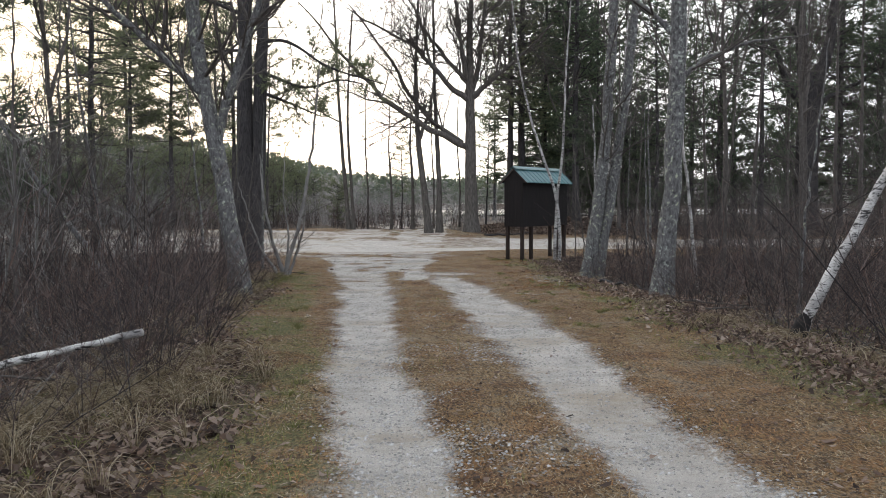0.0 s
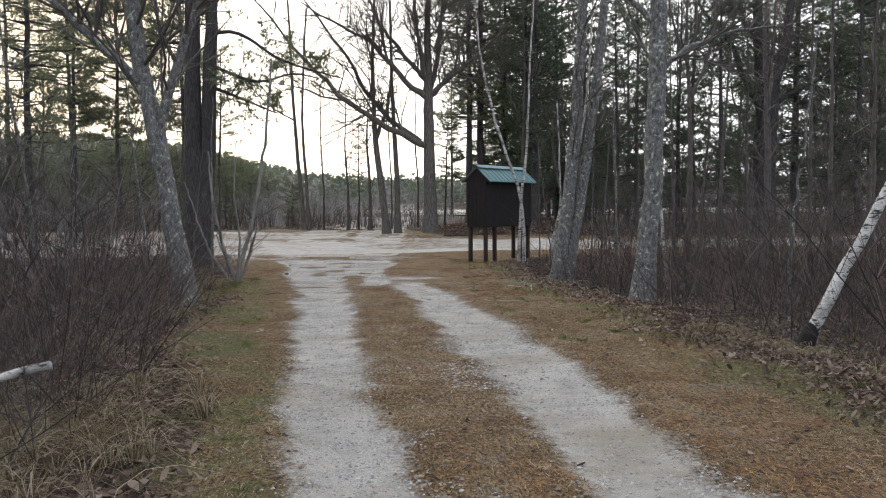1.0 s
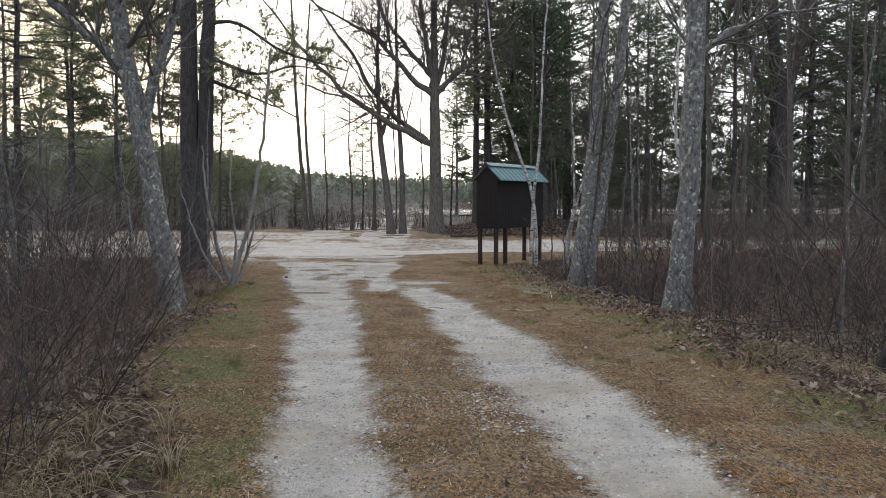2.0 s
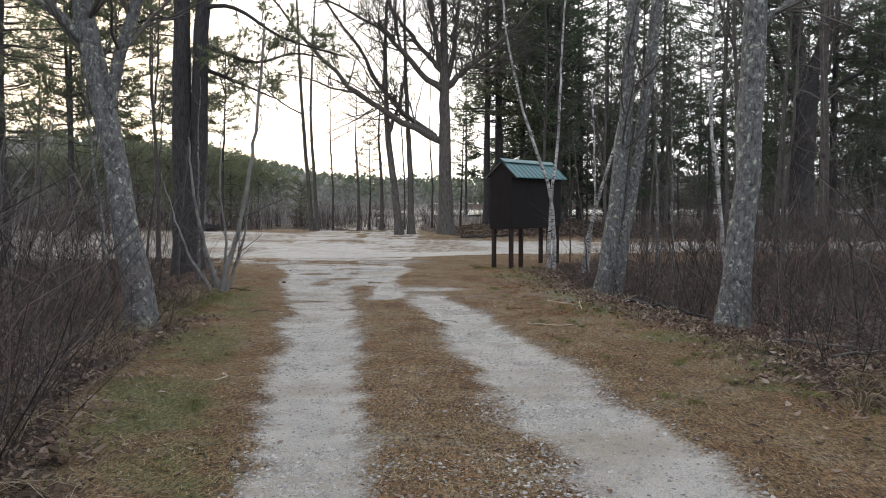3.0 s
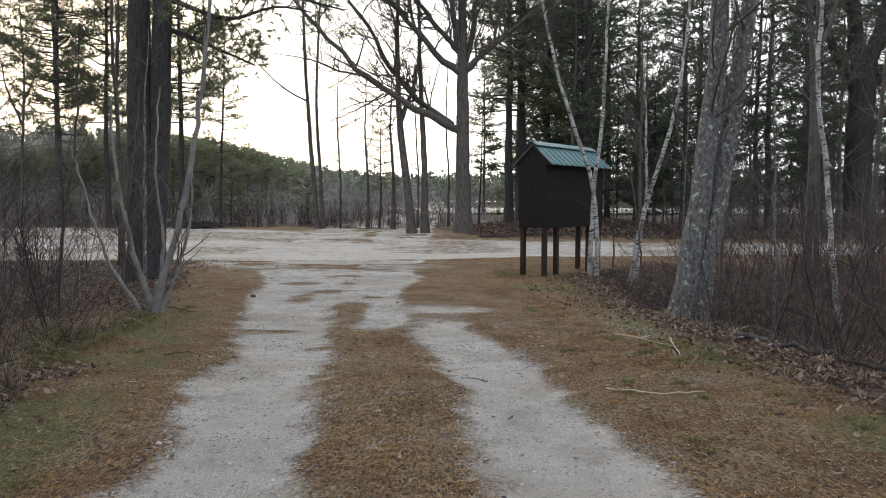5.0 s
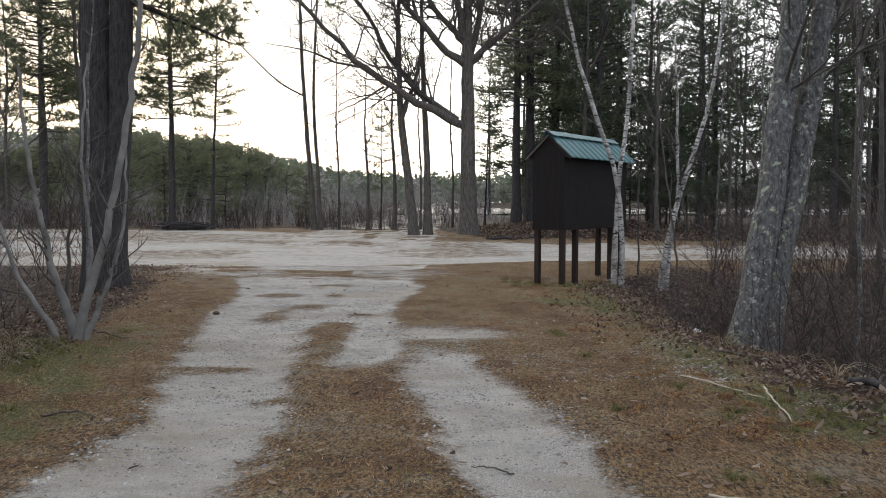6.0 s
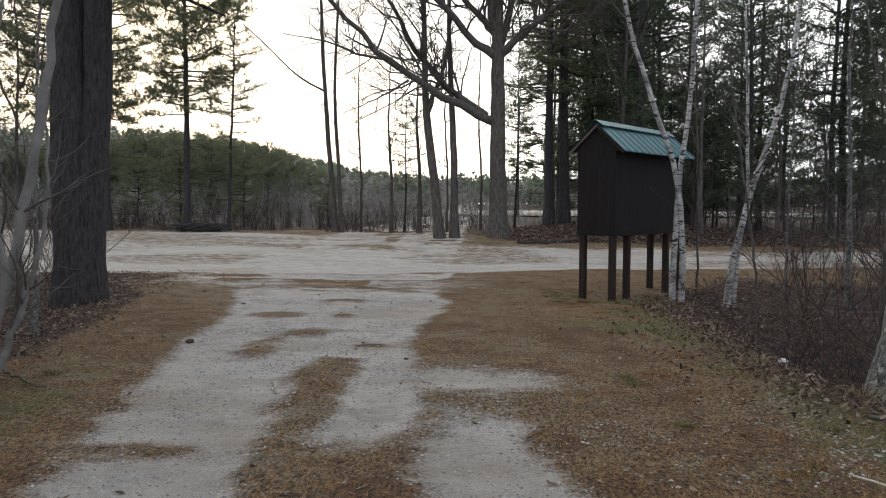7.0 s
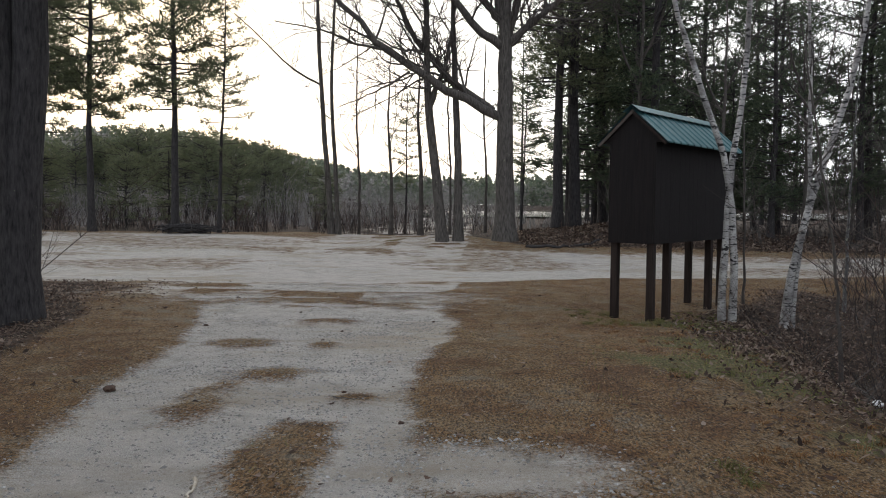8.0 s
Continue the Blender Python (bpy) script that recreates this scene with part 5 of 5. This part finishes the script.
def leaves(name, label, area, n, density, size, seed, rise=0.045, material=None):
    rng = np.random.default_rng(seed)
    x, y = sample(rng, area, n, density)
    m = len(x)
    z = ground(x, y) + rng.uniform(0.004, rise, m)
    a = rng.uniform(0, 2 * math.pi, m)
    t = rng.normal(0, 0.42 if rise > 0.02 else 0.15, (m, 2))
    u = np.stack([np.cos(a), np.sin(a), t[:, 0]], -1)
    w = np.stack([-np.sin(a), np.cos(a), t[:, 1]], -1)
    s = (size * rng.uniform(0.45, 1.55, m))[:, None]
    c = np.stack([x, y, z], -1)
    curl = np.array([0, 0, 1.0]) * s * rng.uniform(0.0, 0.5, (m, 1))
    fold = np.array([0, 0, 1.0]) * s * rng.uniform(-0.1, 0.4, (m, 1))
    k = rng.uniform(0.55, 1.2, (4, m, 1))
    v = np.stack([c - u * s + curl, c - u * s * 0.25 - w * s * 0.5 * k[0] + fold, c + u * s * 0.45 - w * s * 0.42 * k[1] + fold * 0.7, c + u * s + curl * 0.8,
                  c + u * s * 0.4 + w * s * 0.45 * k[2] + fold * 0.8, c - u * s * 0.3 + w * s * 0.5 * k[3] + fold], 1).reshape(-1, 3)
    i = np.arange(m) * 6
    tris = np.concatenate([np.stack([i, i + 1, i + 5], -1), np.stack([i + 1, i + 4, i + 5], -1), np.stack([i + 1, i + 2, i + 4], -1), np.stack([i + 2, i + 3, i + 4], -1)])
    return tagged(new(name, build_mesh(name, v, tris=tris, material=material or M_LEAF, smooth=False)), label, "leaves", kind="stuff")


leaves("dead_leaves", "curled brown dead leaves along the verges", (-9, 9, 2, 31), 300000, lambda x, y: 0.95 * litter_raw(x, y) * np.clip(1.6 - 0.6 * np.maximum(verge_l(y) - x, x - verge_r(y)), 0.1, 1), 0.0225, 203)
leaves("dead_leaves", "a few scattered dead leaves on the grass", (-7, 6, 2, 33), 30000, lambda x, y: 0.42 * (1 - litter_raw(x, y)) * (1 - 0.93 * gravel_raw(x, y)), 0.024, 204, 0.014, M_LEAF_PALE)


near_left = lambda x, y: step(-0.35, 0.25, verge_l(y) - x + 0.4 * (vnoise(x, y, 0.8, 42) - 0.5)) * np.clip(1.5 - 0.45 * (verge_l(y) - x), 0.15, 1) * (0.35 + 0.65 * step(0.35, 0.6, vnoise(x, y, 0.45, 43)))
near_right = lambda x, y: step(-0.75, 0.1, x - verge_r(y) + 0.7 * (vnoise(x, y, 0.8, 44) - 0.5)) * np.clip(1.4 - 0.5 * (x - verge_r(y)), 0.15, 1) * (0.3 + 0.7 * step(0.38, 0.6, vnoise(x, y, 0.5, 45)))
leaves("dead_leaves", "large bleached oak leaves drifted along the brush", (-4.6, -0.6, 2.4, 15), 30000, lambda x, y: near_left(x, y) * step(0.4, 0.62, vnoise(x, y, 0.32, 48)), 0.03, 230, 0.06, M_LEAF_PALE)
leaves("dead_leaves", "large bleached oak leaves drifted along the brush", (2.4, 6.4, 5, 26), 36000, near_right, 0.025, 231, 0.06, M_LEAF_PALE)
leaves("dead_leaves", "brown leaf litter on the bank below the pines", (1.5, 16, 42, 52), 26000, lambda x, y: 0.8 * litter_raw(x, y), 0.06, 211)


def pebbles(name, label, area, n, density, size, seed):
    rng = np.random.default_rng(seed)
    x, y = sample(rng, area, n, density)
    m = len(x)
    s = (size * rng.uniform(0.45, 1.0, m) ** 2)[:, None]
    o = np.array([(1, 0, -0.1), (0, 1, -0.1), (-1, 0, -0.1), (0, -1, -0.1), (0.1, 0.1, 0.5)], float)
    v = o[None] * s[:, :, None] * rng.uniform(0.6, 1.3, (m, 5, 1))
    a = rng.uniform(0, 6.28, m)
    ca, sa = np.cos(a)[:, None], np.sin(a)[:, None]
    vx, vy = v[..., 0] * ca - v[..., 1] * sa, v[..., 0] * sa + v[..., 1] * ca
    c = np.stack([x, y, ground(x, y) + 0.2 * s[:, 0]], -1)
    v = np.stack([vx, vy, v[..., 2]], -1) + c[:, None]
    f = np.array([(0, 1, 4), (1, 2, 4), (2, 3, 4), (3, 0, 4)])
    tris = (np.arange(m)[:, None, None] * 5 + f[None]).reshape(-1, 3)
    return tagged(new(name, build_mesh(name, v.reshape(-1, 3), tris=tris, material=M_STONE, smooth=False)), label, "gravel", kind="stuff")


def stone_cover(x, y):
    g = gravel_raw(x, y)
    rim = np.clip(1 - np.abs(g - 0.5) / 0.42, 0, 1)
    patch = step(0.48, 0.7, 0.6 * vnoise(x, y, 0.7, 61) + 0.4 * vnoise(x, y, 0.22, 62))
    centre = band(x, lane_l1(y) - 0.1, lane_r0(y) + 0.1, 0.1) * (1 - step(12, 17, y)) * 0.4
    return np.clip(0.9 * rim * (0.35 + 0.65 * patch) + g * (0.22 + 0.7 * patch) + centre * patch + 0.5 * patch * spot(x, y, 0.8, 18.3, 1.5, 1.6) + 0.45 * patch * spot(x, y, 2.2, 17.6, 0.6, 1.2) + 0.7 * patch * spot(x, y, 2.35, 15.9, 0.4, 0.9), 0, 1)


pebbles("gravel_stones", "loose pale crushed stone on the wheel tracks", (-5, 3.5, 2, 31), 420000, stone_cover, 0.0135, 205)
pebbles("gravel_stones", "larger pale stones among the crushed stone", (-5, 3.5, 2, 31), 16000, stone_cover, 0.021, 206)


def tufts(name, label, area, count, density, height, seed, per=34, material=None):
    """Arching clumps of long dry grass."""
    rng = np.random.default_rng(seed)
    xs, ys = sample(rng, area, count, density)
    lines = []
    for x, y in zip(xs, ys):
        z = float(ground(x, y))
        for _ in range(rng.integers(per // 2, per)):
            a, h = rng.uniform(0, 6.28), height * rng.uniform(0.5, 1.2)
            w = rng.uniform(0.4, 1.5)
            t = np.linspace(0, 1, 5)
            rad = 0.05 * rng.uniform() + w * h * t ** 1.6
            zz = h * (1.6 * t - 1.45 * t ** 2)
            lines.append((np.stack([x + rad * np.cos(a), y + rad * np.sin(a), z + zz], -1), np.linspace(0.0022, 0.0007, 5)))
    return tagged(new(name, tube_mesh(name, lines, material or M_STRAW, 3)), label, "grass", kind="stuff")


tufts("dry_grass_tufts", "arching pale dry grass clumps under the brush", (-6, -1.0, 2.8, 18), 420, lambda x, y: litter_raw(x, y) * (x > verge_l(y) - 1.6), 0.36, 207, material=M_HAY)
tufts("dry_grass_tufts", "arching pale dry grass clumps under the brush", (2.6, 6, 6, 24), 110, lambda x, y: litter_raw(x, y) * (x < verge_r(y) + 1.2), 0.26, 208, material=M_HAY)
tufts("dry_grass_tufts", "long bleached straw collapsed over the leaf litter", (-4.6, -1.3, 2.6, 8.2), 150, lambda x, y: 0.9 * step(0.05, 0.5, verge_l(y) - x) * step(0.3, 0.6, vnoise(x, y, 0.7, 46)), 0.30, 232, 36, M_HAY)
tufts("dry_grass_tufts", "long bleached straw collapsed over the leaf litter", (3.0, 5.2, 6, 13), 60, lambda x, y: 0.9 * step(0.05, 0.5, x - verge_r(y)) * step(0.35, 0.6, vnoise(x, y, 0.7, 47)), 0.24, 233, 30, M_HAY)
tufts("dry_grass_tufts", "matted heap of pale dry grass beside the verge", (-2.9, -1.6, 6.2, 7.8), 46, lambda x, y: 0.9 * (x < verge_l(y) - 0.25), 0.24, 216, 40, M_HAY)
tufts("green_grass_tufts", "bright green grass clumps below the leaning birch", (4.0, 6.2, 7.2, 11.8), 200, lambda x, y: 0.85 * step(0.3, 0.55, vnoise(x, y, 0.6, 72)), 0.15, 217, 30, M_GREEN)
tufts("dry_grass_tufts", "short tawny grass clumps over the dry verge", (1.3, 3.4, 13, 27.5), 420, lambda x, y: 0.9 * (1 - gravel_raw(x, y)) * step(0.4, 0.55, vnoise(x, y, 0.6, 73)), 0.06, 218, 20, M_RUST)
tufts("green_grass_tufts", "green grass round the kiosk posts", (1.2, 3.6, 25.2, 27.4), 90, lambda x, y: 0.7 + 0 * x, 0.085, 219, 22, M_GREEN)
tufts("green_grass_tufts", "small green grass clumps scattered over the dry verge", (1.2, 3.6, 9, 26.5), 300, lambda x, y: 0.8 * (1 - gravel_raw(x, y)) * step(0.42, 0.56, vnoise(x, y, 0.8, 71)), 0.08, 213, 34, M_GREEN)
tufts("green_grass_tufts", "fresh green grass in the shallow ditch", (-4.8, -2.9, 14.6, 18.6), 130, lambda x, y: 0.9 * step(0.3, 0.55, vnoise(x, y, 0.7, 74)) * (x < verge_l(y) + 0.1), 0.15, 234, 30, M_GREEN)
tufts("green_grass_tufts", "green grass sprouting through dead straw", (-3.6, -1.3, 3.2, 7.6), 60, lambda x, y: 0.9 * step(0.0, 0.4, verge_l(y) - x) * step(0.45, 0.65, vnoise(x, y, 0.6, 75)), 0.13, 235, 30, M_GREEN)
tufts("green_grass_tufts", "green grass clumps at the brush edge", (-6, 6, 4, 22), 420, lambda x, y: 0.5 * green_raw(x, y), 0.10, 209, 30, M_GREEN)


# ---- small single things ----
def log(name, a, b, r0, r1, label, material, category="log", seed=1, n=8):
    rng = np.random.default_rng(seed)
    a, b = np.array(a, float), np.array(b, float)
    root = new(name)
    root.empty_display_size = 0.1
    root.location = a
    t = np.linspace(0, 1, n)[:, None]
    p = (b - a) * t + rng.normal(size=(n, 3)) * 0.04 * np.linalg.norm(b - a) / n * 4 * t * (1 - t)
    v, q = tubes([(p, np.linspace(r0, r1, n) * (1 + 0.08 * rng.normal(size=n)))], 10)
    caps = []
    v = np.concatenate([v, p[:1], p[-1:]])
    for ring, mid in ((range(10), len(v) - 2), (range((n - 1) * 10, n * 10), len(v) - 1)):
        ring = list(ring)
        caps += [(ring[i], ring[(i + 1) % 10], mid) for i in range(10)]
    part("bark", build_mesh("bark", v, q, np.array(caps), material), root)
    return tagged(root, label, category)


log("fallen_birch_log", (-2.95, 6.4, 0.04), (-1.80, 6.22, 0.32), 0.028, 0.027, "broken white birch log propped on the brush", M_BIRCH, seed=2)


def lump(name, x, y, size, label, category, material, seed, flat=0.6, sink=0.25):
    """A small irregular lump lying on the ground."""
    rng = np.random.default_rng(seed)
    bm = bmesh.new()
    bmesh.ops.create_icosphere(bm, subdivisions=3, radius=1.0)
    a = rng.uniform(0, 6.28, 6)
    for v in bm.verts:
        c = v.co
        k = 1 + 0.18 * math.sin(3 * c.x + a[0]) * math.sin(4 * c.y + a[1]) + 0.12 * math.sin(7 * c.z + a[2] + 5 * c.x) + 0.08 * math.sin(11 * c.y + a[3])
        v.co = (c.x * k * size * 1.25, c.y * k * size, c.z * k * size * flat)
    me = bm_mesh(name, bm, material)
    ob = new(name, me)
    ob.location = (x, y, float(ground(x, y)) + size * flat * (1 - sink))
    ob.rotation_euler[2] = rng.uniform(0, 6)
    return tagged(ob, label, category)


lump("earth_clod", -2.80, 20.90, 0.042, "dark lump of earth beside the wheel track", "clod", M_CLOD, 1)
for i, (x, y, r) in enumerate(((-0.55, 20.1, 0.035), (-1.05, 20.95, 0.03), (-0.62, 25.4, 0.035), (-3.3, 24.6, 0.05), (-4.4, 26.2, 0.05), (-3.9, 28.0, 0.05), (0.3, 11.0, 0.025), (-0.35, 26.3, 0.03), (1.0, 29.0, 0.05), (-2.5, 26.2, 0.035), (-1.6, 24.2, 0.03))):
    lump("earth_clod", x, y, r * 0.5, "small dark lump of earth on the gravel", "clod", M_CLOD, 10 + i)
lump("plastic_scrap", 4.0, 23.4, 0.06, "crumpled white plastic scrap in the leaf litter", "litter", M_LITTERWHITE, 5, 0.7)


def stick(points, r, label, material, seed, name="fallen_stick"):
    rng = np.random.default_rng(seed)
    p = smooth_line([(x, y, float(ground(x, y)) + h) for x, y, h in points], 12)
    p[1:-1] += rng.normal(size=(10, 3)) * r * 0.7
    o = p[0].copy()
    me = tube_mesh(name, [(p - o, np.linspace(r, r * 0.5, 12))], material, 6)
    ob = new(name, me)
    ob.location = o
    return tagged(ob, label, "stick")


stick([(1.88, 16.7, 0.015), (2.0, 16.45, 0.025), (2.1, 16.1, 0.015), (2.2, 15.8, 0.02)], 0.007, "pale fallen stick lying on the verge", M_WOOD, 1)
stick([(2.22, 15.95, 0.07), (2.18, 15.6, 0.03), (2.12, 15.2, 0.015)], 0.008, "broken pale branch lying on the verge", M_WOOD, 2)
stick([(2.55, 18.0, 0.02), (2.9, 17.6, 0.03), (3.3, 17.1, 0.04)], 0.014, "thin brown fallen stick by a trunk", M_TWIG, 3)
stick([(3.0, 16.4, 0.04), (3.5, 15.6, 0.10), (4.0, 15.0, 0.06)], 0.03, "dark fallen branch in leaf litter", M_PINE, 4)
stick([(1.6, 43.3, 0.03), (2.6, 43.0, 0.06), (3.6, 43.4, 0.1), (4.2, 44.0, 0.16)], 0.06, "dark fallen limb below the oak", M_PINE, 5, "fallen_limb")
stick([(-1.43, 18.8, 0.01), (-1.38, 18.6, 0.015), (-1.36, 18.5, 0.01)], 0.012, "short pale broken stick on gravel", M_WOOD, 6)
stick([(-1.1, 20.75, 0.01), (-0.95, 20.68, 0.015), (-0.85, 20.76, 0.01)], 0.005, "thin dark twig on gravel", M_TWIG, 7)
stick([(-2.3, 15.4, 0.01), (-2.1, 15.45, 0.02), (-1.95, 15.35, 0.01)], 0.007, "thin dark twig on gravel", M_TWIG, 8)
stick([(0.45, 14.36, 0.01), (0.35, 14.43, 0.014), (0.25, 14.45, 0.008)], 0.005, "thin brown twig across the grass strip", M_TWIG, 9)
stick([(1.25, 14.0, 0.015), (1.6, 13.85, 0.02), (1.9, 13.9, 0.015)], 0.007, "pale thin twig on dry grass", M_WOOD, 10)
stick([(-1.55, 10.9, 0.01), (-1.45, 10.7, 0.02), (-1.5, 10.5, 0.01)], 0.008, "short pale twig at the track edge", M_WOOD, 11)
stick([(-3.6, 18.9, 0.05), (-3.2, 18.5, 0.04), (-2.9, 18.3, 0.03)], 0.012, "dark twig fallen from the shrub", M_TWIG, 12)
for i, (x, y, dx, dy) in enumerate(((-3.4, 6.2, -0.9, 0.4), (-3.0, 7.6, -1.2, -0.3), (-2.5, 5.6, -0.8, 0.5), (-3.2, 9.0, -1.0, 0.6), (3.6, 11.5, 0.9, 0.5), (3.4, 12.3, 0.8, -0.6), (3.2, 19.2, 0.9, 0.5), (3.3, 22.0, 0.7, -0.5), (-2.2, 4.9, -0.9, -0.1))):
    stick([(x, y, 0.06), (x + dx * 0.5, y + dy * 0.5 + 0.08, 0.12), (x + dx, y + dy, 0.2)], 0.014, "grey dead branch fallen in the brush", M_TWIG, 20 + i, "dead_branch")


def brush_pile():
    rng = np.random.default_rng(6)
    root = thing("brush_pile", -12.6, 50.3, "dark heap of cut brush at the lot edge", "brush pile")
    lines = []
    for _ in range(160):
        a = rng.uniform(0, 6.28)
        c = rng.normal(size=3) * [0.7, 0.35, 0.0] + [0, 0, rng.uniform(0.02, 0.35)]
        d = np.array([math.cos(a), math.sin(a) * 0.5, rng.normal() * 0.12]) * rng.uniform(0.4, 1.1)
        t = np.linspace(-0.5, 0.5, 4)[:, None]
        lines.append((c + d * t + rng.normal(size=(4, 3)) * 0.04, np.linspace(0.025, 0.01, 4)))
    part("branchwork", tube_mesh("branchwork", lines, M_PINE, 4), root, "", "stuff")
    lump_me = smooth_line([(-1.1, 0, 0.15), (0, -0.2, 0.42), (1.0, -0.1, 0.1)], 10)
    part("log", tube_mesh("log", [(lump_me, np.linspace(0.08, 0.06, 10))], M_PINE, 8), root)


brush_pile()
